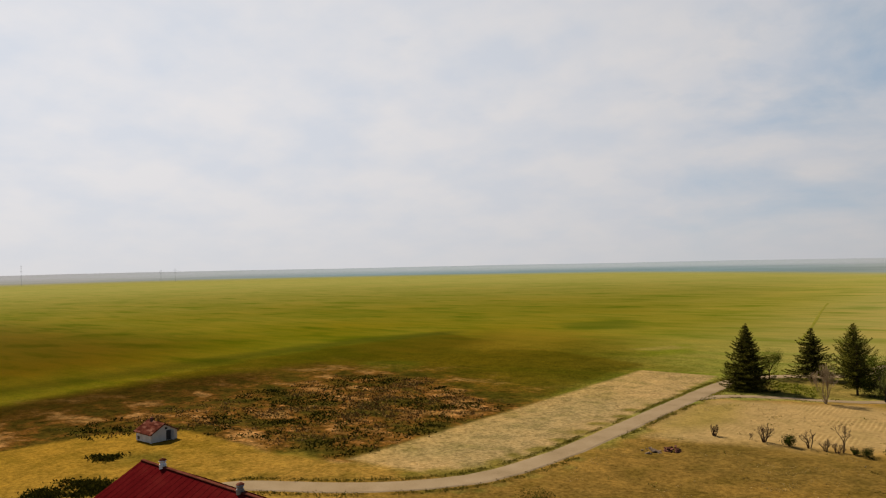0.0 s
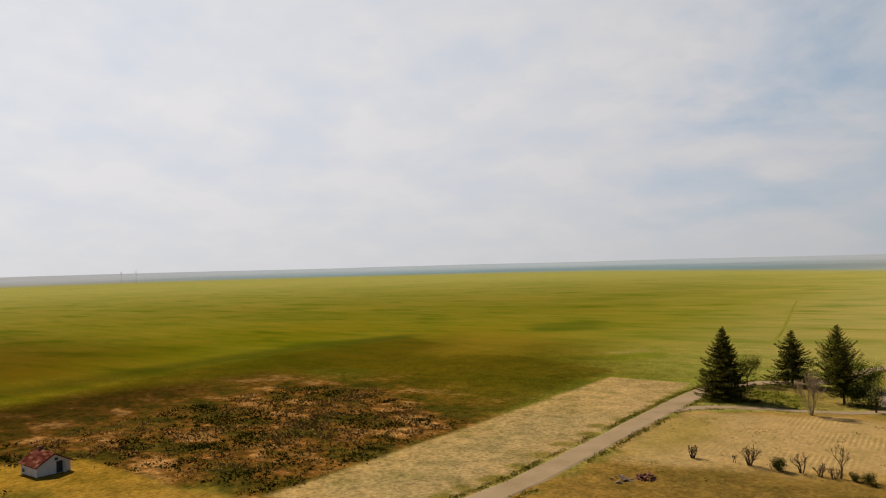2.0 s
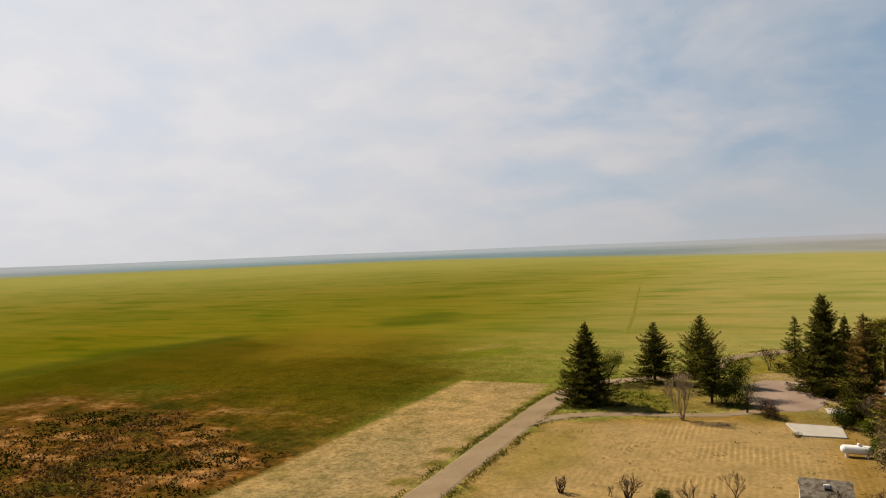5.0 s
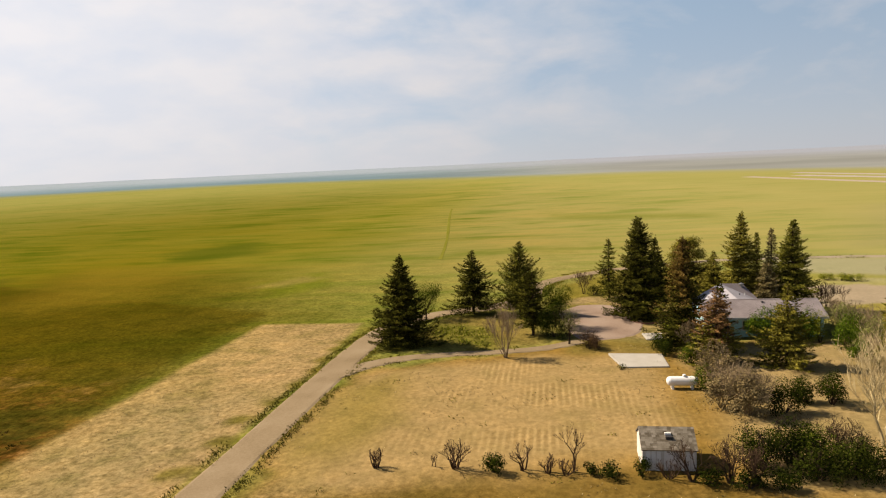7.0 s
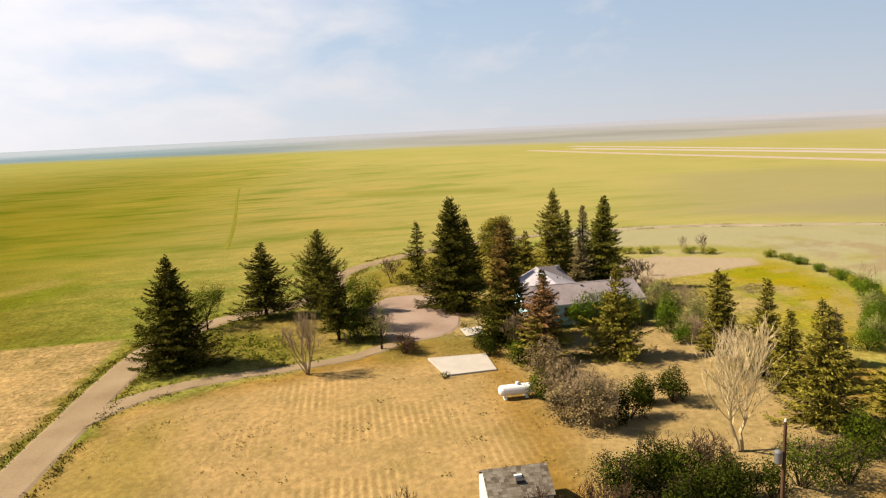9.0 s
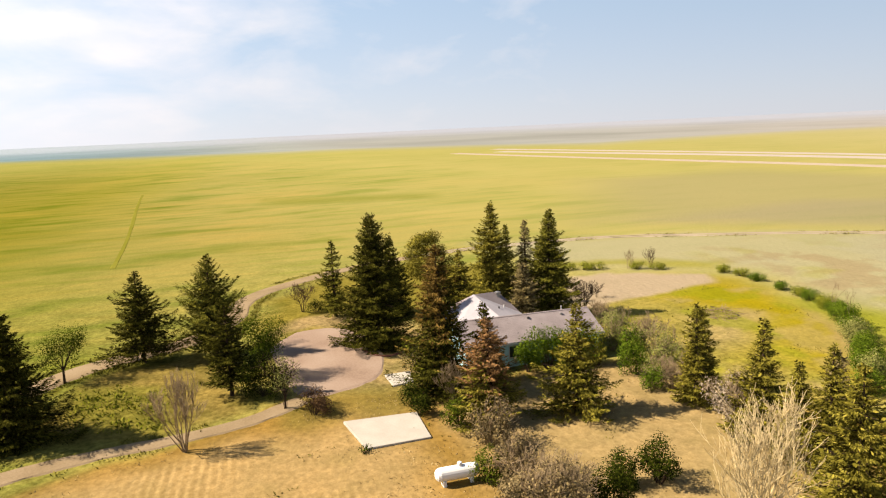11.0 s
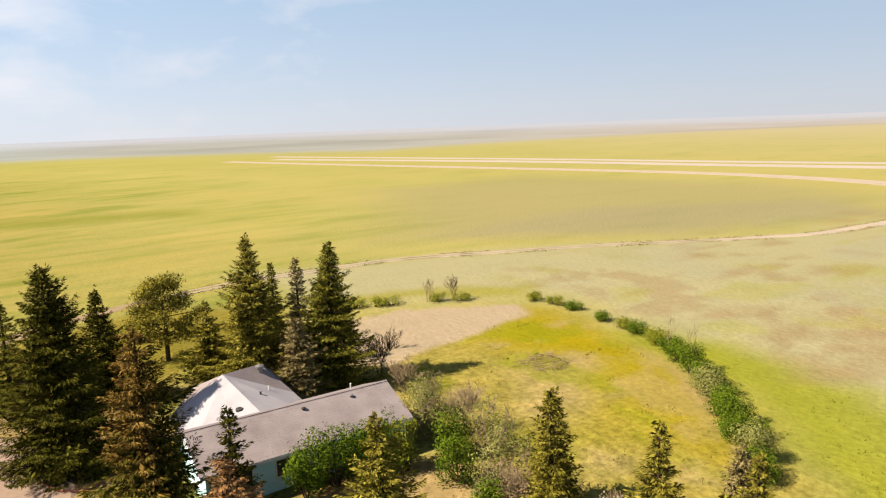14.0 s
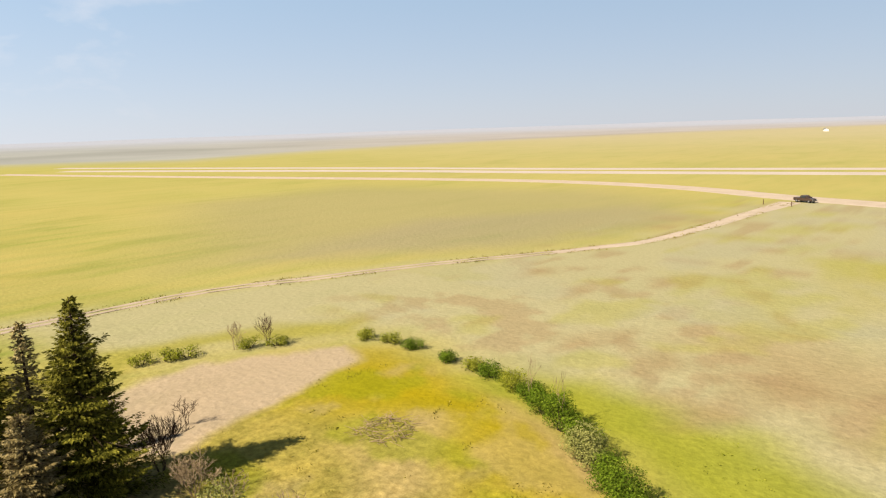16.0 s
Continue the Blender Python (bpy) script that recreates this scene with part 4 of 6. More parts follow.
def shrub(x, y, h, r, label, seed, mat, blobs=6, size=0.125, density=9, twigs=None, name="shrub", category="bush", trunk=0.0, twig_mat=None):
    """A leafy bush, or a small tree when it has a trunk."""
    t = root(name, x, y)
    g = random.Random(seed)
    bl = []
    low = trunk
    for i in range(int(blobs * 1.5)):
        a, d = g.uniform(0, 6.283), r * g.uniform(0.3, 0.78)
        rr = r * g.uniform(0.28, 0.5)
        rz = min((h - low) * g.uniform(0.28, 0.42), rr * 1.3)
        cz = g.uniform(low + rz * 0.75, max(low + rz * 0.8, h - rz))
        bl.append((math.cos(a) * d, math.sin(a) * d, cz, rr, rr * g.uniform(0.8, 1.15), rz))
    bl.append((0, 0, h - (h - low) * 0.36, r * 0.5, r * 0.5, (h - low) * 0.36))
    segs = []
    if trunk:
        segs.append(((0, 0, -0.2), (0.05, 0.02, trunk + 0.3), 0.05 + 0.018 * h, 0.03 + 0.012 * h))
    for b in bl:
        s = (0.05, 0.02, trunk * 0.9) if trunk else (b[0] * 0.15, b[1] * 0.15, -0.1)
        m_ = tuple((Vector(s) + Vector(b[:3])) * 0.5 + Vector((0, 0, 0.1)))
        segs += [(s, m_, 0.05, 0.035), (m_, b[:3], 0.035, 0.012)]
    if twigs:
        segs += branching(h * 1.06, r, seed + 3, stems=twigs, depth=3, spread=0.55, rad=0.03)
    tagged(part("branch_mass", tubes(segs, 4), twig_mat or BARK, t), kind="stuff")
    tagged(part("foliage", quad_mesh("foliage", leaf_quads(bl, density * 4.2, size, seed)), mat, t), kind="stuff")
    return tagged(t, label, category)


def pine(x, y, h, r, label, seed):
    """A broad pine with a bare lower trunk and cushions of needles."""
    t = root("pine_tree", x, y)
    g = random.Random(seed)
    segs = [((0, 0, -0.2), (0.1, 0, h * 0.45), 0.26, 0.2), ((0.1, 0, h * 0.45), (-0.1, 0.1, h * 0.92), 0.2, 0.05)]
    bl = []
    for i in range(30):
        f = 0.28 + 0.66 * i / 29
        a = i * 2.4 + g.uniform(-0.4, 0.4)
        d = r * (1.02 - 0.62 * abs(f - 0.55) / 0.45) * g.uniform(0.45, 0.85)
        p = (math.cos(a) * d, math.sin(a) * d, h * f)
        s = r * g.uniform(0.18, 0.32)
        bl.append((*p, s, s, s * 0.55))
        segs.append(((0, 0, h * f - 0.5), p, 0.07, 0.02))
    bl.append((0, 0, h * 0.93, r * 0.35, r * 0.35, h * 0.07))
    part("trunk", tubes(segs[:2], 8), BARK, t)
    tagged(part("branch_mass", tubes(segs[2:], 4), BARK, t), kind="stuff")
    tagged(part("crown", quad_mesh("crown", leaf_quads(bl, 44, 0.17, seed, 0.5)), NEEDLE_OLIVE, t), kind="stuff")
    return tagged(t, label, "tree")


# along the lane and the yard
spruce(-38.6, 141.1, 12.7, 6.6, "broad dark green spruce beside the gravel lane", 11, base=0.05, point=0.98, thin=1.25)
shrub(-38.0, 155.5, 6.2, 2.5, "small green leafy tree behind the spruce", 12, LEAF, trunk=1.6, name="leafy_tree", category="tree")
spruce(-30.7, 159.5, 10.6, 6.0, "dark spruce with bare lower trunk over the lane", 13, base=0.14, point=0.98)
spruce(-22.9, 158.8, 11.9, 6.0, "tall olive-green spruce with upswept branches", 14, mat=NEEDLE_SUNLIT, rise=0.45, base=0.10, point=1.03, ragged=0.42)
spruce(-20.5, 145.0, 9.0, 3.9, "slender dark conifer with a bare trunk", 15, base=0.2, point=0.88, ragged=0.4)
shrub(-17.4, 149.0, 7.2, 2.7, "bright green leafy tree at the yard's edge", 16, LEAF, blobs=8, trunk=1.2, name="leafy_tree", category="tree")
shrub(-17.3, 143.6, 4.2, 2.2, "dense dark green rounded bush", 17, LEAF_DARK, blobs=7, density=13)
bare(-23.7, 134.0, 7.3, 3.9, "leafless pale multi-stemmed tree on dry grass", 18, DEAD_GREY, "bare_tree", "tree", stems=9, depth=4, spread=0.24, rad=0.07, up=1.0)
shrub(-15.6, 139.6, 5.3, 1.7, "thin grey-green small tree", 19, LEAF_PALE, blobs=5, density=4, trunk=1.2, twigs=3, name="leafy_tree", category="tree")
shrub(-13.2, 137.4, 2.6, 1.7, "low rusty brown bush", 20, LEAF_RUST, blobs=6, density=8, twigs=4)
bare(-12.2, 173.7, 4.6, 2.4, "dark bare twisted bush beyond the yard", 21, DARK_TWIG, stems=6, depth=4, spread=0.45)
shrub(-10.4, 172.8, 1.8, 1.4, "low dark bush beside the bare bush", 22, LEAF_DARK, blobs=4)
spruce(-8.0, 169.5, 10.5, 3.2, "slender spruce with a thin crown", 23, mat=NEEDLE_SUNLIT, base=0.10, point=0.93, thin=0.75, ragged=0.4)
spruce(-4.8, 154.6, 15.5, 6.4, "very tall dark spruce at the yard's edge", 24, base=0.05, point=0.90, thin=1.3)
spruce(-0.7, 166.5, 10.6, 4.6, "tall dark spruce standing close behind another", 25, base=0.08, point=0.98, thin=1.1)
spruce(-1.3, 137.8, 14.4, 5.4, "tall half-dead spruce, browning at the top", 26, base=0.06, point=0.90, mat=NEEDLE, dead_top=NEEDLE_RUST, dead_from=0.60, west_bias=0.20)
pine(6.3, 175.5, 9.3, 4.6, "broad green pine behind the house", 27)
spruce(1.2, 130.8, 8.9, 4.2, "dying spruce with rust-brown needles", 28, mat=NEEDLE_OLIVE, dead_top=NEEDLE_BROWN, base=0.08, point=0.88, ragged=0.4)
spruce(3.5, 139.4, 7.8, 2.5, "thin sparse dark spruce against the roof", 29, thin=0.55, point=0.78, ragged=0.5, base=0.1)
spruce(8.4, 129.2, 9.6, 4.9, "olive-green spruce with broad lower skirts", 30, mat=NEEDLE_OLIVE, base=0.10, point=1.05, thin=0.85, ragged=0.4)
# behind the house
spruce(11.4, 160.4, 14.9, 5.6, "tall green spruce behind the house", 31, mat=NEEDLE_OLIVE, base=0.06, point=1.03, ragged=0.35, thin=1.15)
spruce(8.6, 166.0, 8.0, 4.0, "shorter green spruce beside a taller one", 32, mat=NEEDLE_OLIVE, point=0.98)
spruce(15.5, 159.2, 12.4, 2.5, "narrow brownish spruce between taller trees", 33, mat=NEEDLE_OLIVE, dead_top=NEEDLE_GREY, thin=0.75, point=0.88)
spruce(15.0, 165.0, 11.0, 2.0, "thin dark spruce spire", 34, mat=NEEDLE_SUNLIT, thin=0.8, point=0.88)
spruce(18.0, 157.4, 13.8, 5.7, "tall dark green spruce behind the roof", 35, mat=NEEDLE_SUNLIT, base=0.05, point=0.96, thin=1.2, ragged=0.36)
spruce(14.1, 156.4, 7.5, 3.2, "dry grey-brown juniper against the roof", 36, mat=NEEDLE_GREY, point=0.70, base=0.04, thin=1.0)
bare(22.3, 156.6, 4.4, 1.9, "bare brown bush behind the house", 37, DARK_TWIG, stems=7, depth=4, spread=0.4, rad=0.045)
bare(22.2, 151.6, 3.6, 2.2, "tangled grey dead bush behind the house", 38, DEAD_GREY, stems=8, depth=4, spread=0.6, rad=0.045)
bare(27.4, 163.0, 2.6, 0.9, "small dead sapling on sandy ground", 39, DARK_TWIG, stems=3, depth=3, spread=0.5, rad=0.04)
# east of the house
CLUSTER = "bushes beside the house"
for i, (x, y, h, r, m_, lab) in enumerate([
        (18.9, 142.6, 4.2, 1.9, LEAF_PALE, "pale grey-green bush by the gable wall"), (21.4, 146.6, 3.6, 2.2, LEAF_PALE, "pale twiggy bush on the lawn's edge"),
        (18.6, 138.9, 4.2, 1.9, LEAF_HEDGE, "dense green bush by the gable wall"), (17.4, 135.6, 3.6, 1.8, LEAF_HEDGE, "green bush beside the house corner"),
        (19.4, 133.0, 4.4, 2.4, LEAF_PALE, "large pale willow-like bush"), (21.0, 137.4, 4.2, 2.2, LEAF_PALE, "pale grey-green willow-like bush"),
        (17.0, 131.6, 2.2, 1.6, LEAF_HEDGE, "low green bush on bare soil")]):
    tagged(shrub(x, y, h, r, lab, 40 + i, m_, twigs=4 if m_ is LEAF_PALE else None, density=10 if m_ is LEAF_HEDGE else 6, twig_mat=DEAD_GREY), group=CLUSTER)
bare(21.6, 141.4, 4.4, 2.2, "tangled grey dead bush among green bushes", 48, DEAD_GREY, stems=9, depth=4, spread=0.6, rad=0.05)
bare(18.4, 130.6, 3.4, 2.0, "grey dead brush beside the willow bush", 49, DEAD_GREY, stems=8, depth=4, spread=0.6, rad=0.045)
for i, (x, w) in enumerate(((8.2, 1.5), (10.4, 1.7), (12.6, 1.6), (14.6, 1.5))):
    tagged(shrub(x, 140.0, 4.0 + 0.5 * (i % 2), w + 0.2, "green vine-like bush against the house wall", 50 + i, LEAF_HEDGE, density=12), group="bushes along the house wall")
shrub(15.4, 138.9, 4.0, 1.3, "yellow-green bush against the house wall", 55, LEAF_LIME, density=9)
spruce(18.6, 127.4, 8.9, 2.6, "slim olive-green spruce in the yard", 56, mat=NEEDLE_OLIVE, base=0.05, point=0.88, ragged=0.4)
spruce(20.4, 129.2, 7.8, 2.2, "slim spruce standing behind another", 57, mat=NEEDLE_OLIVE, base=0.06, point=0.88)
spruce(19.5, 120.4, 9.2, 3.2, "olive-brown spruce by the lawn", 58, mat=NEEDLE_OLIVE, base=0.04, point=1.03)
spruce(19.1, 116.3, 7.3, 2.7, "olive-green spruce in a row", 59, mat=NEEDLE_OLIVE, point=0.98)
spruce(22.6, 117.0, 7.8, 2.2, "slender spruce with a reddish tip", 60, mat=NEEDLE_OLIVE, point=0.88, thin=0.8)
spruce(17.6, 109.6, 9.6, 4.9, "large ragged olive spruce with bare patches", 61, mat=NEEDLE_OLIVE, base=0.07, point=0.98, ragged=0.5, thin=0.9)
spruce(25.0, 109.0, 8.4, 4.8, "broad ragged spruce at the yard's corner", 62, mat=NEEDLE_OLIVE, base=0.06, point=0.88, ragged=0.5)
shrub(19.0, 123.0, 4.2, 2.3, "ashen dead thicket between olive spruces", 204, LEAF_ASH, size=0.13, density=6, twigs=6, twig_mat=DEAD_GREY)
bare(18.6, 122.4, 4.6, 2.4, "silvery dead thicket between spruces", 63, DEAD_GREY, stems=12, depth=4, spread=0.5, rad=0.045)
bare(9.2, 107.4, 8.6, 2.9, "large leafless cottonwood with pale branches", 64, BARE_WOOD, "bare_tree", "tree", egg=True)
spruce(26.9, 120.8, 5.6, 2.2, "small rusty-tipped spruce outside the lawn", 200, mat=NEEDLE_OLIVE, dead_top=NEEDLE_GREY, point=0.88)
# south yard
shrub(8.6, 116.8, 3.2, 1.7, "rounded dark green bush casting a deep shadow", 65, LEAF_DARK, density=14)
shrub(6.4, 117.4, 2.6, 1.3, "small dark green bush in the yard", 66, LEAF_DARK, density=13)
shrub(3.6, 114.6, 3.4, 1.9, "dark green bush beside brown brush", 67, LEAF_DARK, density=13)
bare(0.2, 114.4, 5.0, 2.4, "wide tangle of brown leafless brush", 68, DEAD_GREY, stems=14, depth=4, spread=0.5, rad=0.05)
shrub(0.3, 114.2, 4.6, 2.3, "large brown twiggy bush with few leaves", 69, LEAF_TWIG, blobs=9, size=0.15, density=8, twigs=6, twig_mat=DEAD_GREY)
shrub(-1.6, 115.8, 3.2, 1.6, "brown twiggy bush at the lot's edge", 201, LEAF_TWIG, blobs=7, size=0.15, density=7, twigs=5, twig_mat=DEAD_GREY)
shrub(-0.2, 119.8, 4.0, 1.8, "brown twiggy bush behind the tank", 202, LEAF_TWIG, size=0.15, density=7, twigs=5, twig_mat=DEAD_GREY)
shrub(-0.2, 126.0, 4.0, 2.0, "brown twiggy bush below the spruces", 203, LEAF_TWIG, size=0.15, density=7, twigs=5, twig_mat=DEAD_GREY)
bare(-0.2, 119.4, 4.2, 1.9, "grey tangled brush near the tank", 70, DEAD_GREY, stems=10, depth=4, spread=0.5, rad=0.045)
shrub(-2.2, 120.5, 2.8, 1.5, "round green bush at the tank's end", 71, LEAF, density=13)
shrub(-4.3, 133.6, 2.0, 1.3, "low green bush by the slab's corner", 72, LEAF_DARK)
shrub(-4.2, 136.4, 2.2, 1.5, "green bush beside the concrete slab", 73, LEAF_DARK)
shrub(-2.9, 138.2, 5.6, 1.7, "light yellow-green sapling at a spruce's foot", 74, LEAF_LIME, density=5)
shrub(-1.6, 130.8, 2.4, 1.5, "weedy green bush near the slab", 75, LEAF)
bare(-1.2, 134.0, 4.6, 1.4, "silvery dead sapling near a spruce", 76, DEAD_GREY, stems=5, depth=4, spread=0.4, rad=0.04)
shrub(-9.9, 128.4, 0.7, 0.6, "small green weed at the slab's corner", 77, LEAF, blobs=3)
shrub(0.6, 104.0, 3.9, 2.2, "large dark green thicket bush", 78, LEAF_DARK, blobs=7, density=11, twigs=4)
shrub(2.8, 103.4, 3.2, 1.9, "dark green bush within a thicket", 205, LEAF, blobs=6, density=9)
shrub(1.8, 101.2, 2.8, 2.0, "low dark green bush before a thicket", 206, LEAF_DARK, blobs=6, density=10, twigs=3)
shrub(5.8, 104.4, 2.8, 1.6, "brown and green bush in a thicket", 207, LEAF_TWIG, blobs=5, size=0.15, density=7, twigs=4)
shrub(7.6, 101.0, 2.6, 1.5, "low dark green bush near the pole", 208, LEAF_DARK, blobs=5, density=10)
shrub(4.4, 101.4, 3.2, 2.4, "dark green bush at the thicket's end", 79, LEAF_DARK, blobs=7, density=11)
shrub(-1.8, 102.6, 3.4, 2.2, "dark green bush with dead twigs", 80, LEAF_DARK, twigs=5, density=9)
shrub(10.3, 102.0, 3.7, 2.0, "green and brown bush behind the pole", 81, LEAF, twigs=4, density=7)
shrub(13.4, 101.6, 3.4, 2.0, "yellow-green bush near the utility pole", 82, LEAF, density=7, twigs=3)
shrub(17.0, 104.4, 3.4, 2.2, "dark green bush under the spruces", 83, LEAF, density=9)
shrub(21.0, 103.0, 3.0, 2.2, "dark green bush at the yard's corner", 84, LEAF_DARK, density=9)
shrub(-33.2, 54.6, 4.9, 2.8, "dark green leafy tree near the barn lane", 85, LEAF_DARK, blobs=8, density=11)
bare(4.6, 104.6, 3.6, 1.6, "brown dead brush beside the thicket", 86, DARK_TWIG, stems=6, depth=4, spread=0.5, rad=0.04)
# row of snags along the dry lot
ROW = "snags along the dry lot"
for i, (x, y, h, r, st, lean) in enumerate([(-32.5, 102, 1.7, 1.3, 6, 0), (-27.7, 102.4, 1.1, 0.4, 2, 0), (-25.8, 102, 2.8, 1.1, 7, 0), (-20.2, 102.0, 2.5, 0.9, 4, 0), (-18.2, 101.6, 1.6, 1.0, 6, 0), (-16.2, 101.8, 4.1, 0.7, 1, 0), (-16.8, 101.3, 1.3, 1.0, 7, 0), (-7.4, 100.4, 3.4, 1.0, 3, 0), (-4.6, 100.2, 3.8, 1.4, 5, 0), (-2.9, 100.0, 3.2, 1.2, 5, 0), (-9.0, 100.8, 1.6, 1.2, 7, 0)]):
    tagged(bare(x, y, h, r, "blackened dead snag on dry grass" if h > 2 else "low blackened dead stump brush", 90 + i, DARK_TWIG, "dead_snag", "dead shrub", stems=st, depth=3 if h < 3 else 4, spread=0.4, rad=0.05 + 0.02 * h), group=ROW)
for i, (x, y, h, r) in enumerate([(-22.6, 101.6, 1.7, 1.2), (-13.2, 101.0, 1.3, 1.2), (-11.0, 101.2, 1.5, 0.9), (-6.2, 100.0, 1.4, 1.2), (-3.6, 99.4, 1.5, 1.4), (-1.0, 99.6, 1.6, 1.4), (-14.9, 101.4, 1.0, 0.8)]):
    tagged(shrub(x, y, h, r, "low dark green bush among dead snags", 105 + i, LEAF_DARK, blobs=4, density=11), group=ROW)
# far side of the lawn
bare(43.2, 175.4, 3.8, 1.6, "bare dark bush at the sand's edge", 115, DARK_TWIG, stems=6, depth=3, spread=0.4, rad=0.04)
bare(40.2, 177.2, 3.3, 0.9, "thin bare sapling at the sand's edge", 116, DEAD_GREY, stems=4, depth=3, spread=0.35, rad=0.03)
for i, (x, y) in enumerate(((31.4, 180.8), (33.6, 180.2), (35.8, 179.2), (41.4, 176.2), (43.8, 174.6))):
    tagged(shrub(x, y, 1.3, 1.6, "low lime-green bush behind the sand patch", 120 + i, LEAF_LIME, blobs=5, density=8), group="low bushes behind the sand")
HEDGE = [(51.4, 168.0), (52.0, 164.6), (52.2, 161.6), (51.4, 155.6), (51.0, 152.4), (50.6, 149.4), (49.6, 146.4), (48.4, 143.6), (47.0, 141.0), (45.6, 138.4), (44.2, 136.0), (42.8, 133.8), (41.4, 131.6), (40.0, 129.6), (38.6, 127.6), (36.8, 125.6), (34.6, 123.6)]
for i, (x, y) in enumerate(HEDGE):
    h, r = (1.3, 1.3) if i < 5 else ((1.8, 1.5) if i < 8 else (2.4 + 0.7 * (i % 2), 1.5 + 0.25 * (i % 3)))
    x -= 0.18 * max(0, i - 7)
    m_ = LEAF_PALE if i in (11, 15) else (LEAF_LIME if i in (0, 1, 4, 6) else LEAF_HEDGE)
    tagged(shrub(x, y, h, r, "pale willow bush in the hedge" if m_ is LEAF_PALE else "green leafy bush in the curved hedge", 130 + i, m_, blobs=7, density=15, size=0.10, name="hedge_bush"), group="curved hedge round the lawn")
bare(47.9, 143.0, 4.4, 0.6, "bleached dead sapling in the hedge", 150, DEAD_GREY, stems=2, depth=2, spread=0.3, rad=0.04)
bare(45.4, 137.6, 4.6, 0.6, "bleached dead sapling in the hedge", 151, DEAD_GREY, stems=2, depth=2, spread=0.3, rad=0.05)


# ---- buildings ----
def gable_roof(name, x0, x1, y0, y1, eave, ridge, ridge_y, mat, parent, label="", thick=0.14, rows=0):
    """Two roof plates that meet on a ridge along x; with rows, courses of shingles as pieces."""
    made = []
    for ya in (y0, y1):
        n = Vector((0, (ya - ridge_y), 0))
        up = Vector((0, n.y, abs(n.y) * abs(n.y) / max(1e-6, ridge - eave))).normalized()
        pts = [(x0, ya, eave), (x1, ya, eave), (x1, ridge_y, ridge), (x0, ridge_y, ridge)]
        if ya > ridge_y:
            pts = pts[::-1]
        made.append(part(name, slab(pts, up, thick), mat, parent, label))
    return made


def courses(parent, p00, p10, p01, p11, n_up, n_along, mat, name="shingle", seed=1, lift=0.02):
    """Overlapping strips of roofing on a plate, from its eave line (p00, p10) to its ridge line (p01, p11)."""
    g = random.Random(seed)
    p00, p10, p01, p11 = (Vector(p) for p in (p00, p10, p01, p11))
    nrm = (p10 - p00).cross(p01 - p00).normalized()
    if nrm.z < 0:
        nrm = -nrm
    for i in range(n_up):
        a, b = i / n_up, (i + 1) / n_up
        off = g.uniform(0, 0.5)
        cuts = [0.0] + [min(1, max(0, (k + off + g.uniform(-0.1, 0.1)) / n_along)) for k in range(n_along)] + [1.0]
        for c0, c1 in zip(cuts, cuts[1:]):
            if c1 - c0 < 0.01:
                continue
            def at(u, v, h):
                return p00.lerp(p10, u).lerp(p01.lerp(p11, u), v) + nrm * h
            e = 0.0003
            V = [at(c0 + e, a, lift + 0.009), at(c1 - e, a, lift + 0.009), at(c1 - e, b, lift + 0.004), at(c0 + e, b, lift + 0.004),
                 at(c0 + e, a, 0), at(c1 - e, a, 0), at(c1 - e, b, 0), at(c0 + e, b, 0)]
            part(name, (V, [], [(0, 1, 2, 3), (4, 5, 1, 0), (5, 6, 2, 1), (7, 4, 0, 3)]), mat, parent)


def gable_walls(parent, x0, x1, y0, y1, eave, ridge, ridge_y, mat, t=0.16):
    """Four walls, the two gable ends running up to the ridge."""
    part("wall", boxes((x0, x1, y0, y0 + t, -0.3, eave)), mat, parent)
    part("wall", boxes((x0, x1, y1 - t, y1, -0.3, eave)), mat, parent)
    for xa, xb in ((x0, x0 + t), (x1 - t, x1)):
        bm = bmesh.new()
        prof = [(y0 + t + 0.002, -0.3), (y1 - t - 0.002, -0.3), (y1 - t - 0.002, eave + 0.02), (ridge_y, ridge - 0.06), (y0 + t + 0.002, eave + 0.02)]
        a = [bm.verts.new((xa, y, z)) for y, z in prof]
        b = [bm.verts.new((xb, y, z)) for y, z in prof]
        bm.faces.new(a), bm.faces.new(b[::-1])
        for i in range(5):
            j = (i + 1) % 5
            bm.faces.new((a[i], b[i], b[j], a[j]))
        part("wall", bm, mat, parent)


def window(parent, x, y, z, w, h, face="y-", panes=2):
    """A framed window standing proud of a wall face."""
    sgn = {"y-": 0, "x+": 90, "y+": 180, "x-": 270}[face]
    fr = part("window", boxes((-w / 2 - 0.08, w / 2 + 0.08, -0.05, 0.03, -0.08, 0), (-w / 2 - 0.08, w / 2 + 0.08, -0.05, 0.03, h, h + 0.08),
                              (-w / 2 - 0.08, -w / 2, -0.05, 0.03, 0.001, h - 0.001), (w / 2, w / 2 + 0.08, -0.05, 0.03, 0.001, h - 0.001)), WHITE, parent, "white framed window", pose(x, y, z, 0, 0, sgn))
    pw = w / panes
    for i in range(panes):
        part("pane", boxes((-w / 2 + i * pw + 0.02, -w / 2 + (i + 1) * pw - 0.02, -0.012, 0.012, 0.01, h - 0.01)), GLASS, fr, "dark glass pane")
        if i:
            part("mullion", boxes((-w / 2 + i * pw - 0.02, -w / 2 + i * pw + 0.02, -0.04, 0.012, 0.002, h - 0.002)), WHITE, fr)
    part("sill", boxes((-w / 2 - 0.12, w / 2 + 0.12, -0.12, -0.052, -0.1, -0.05)), WHITE, fr)
    return fr


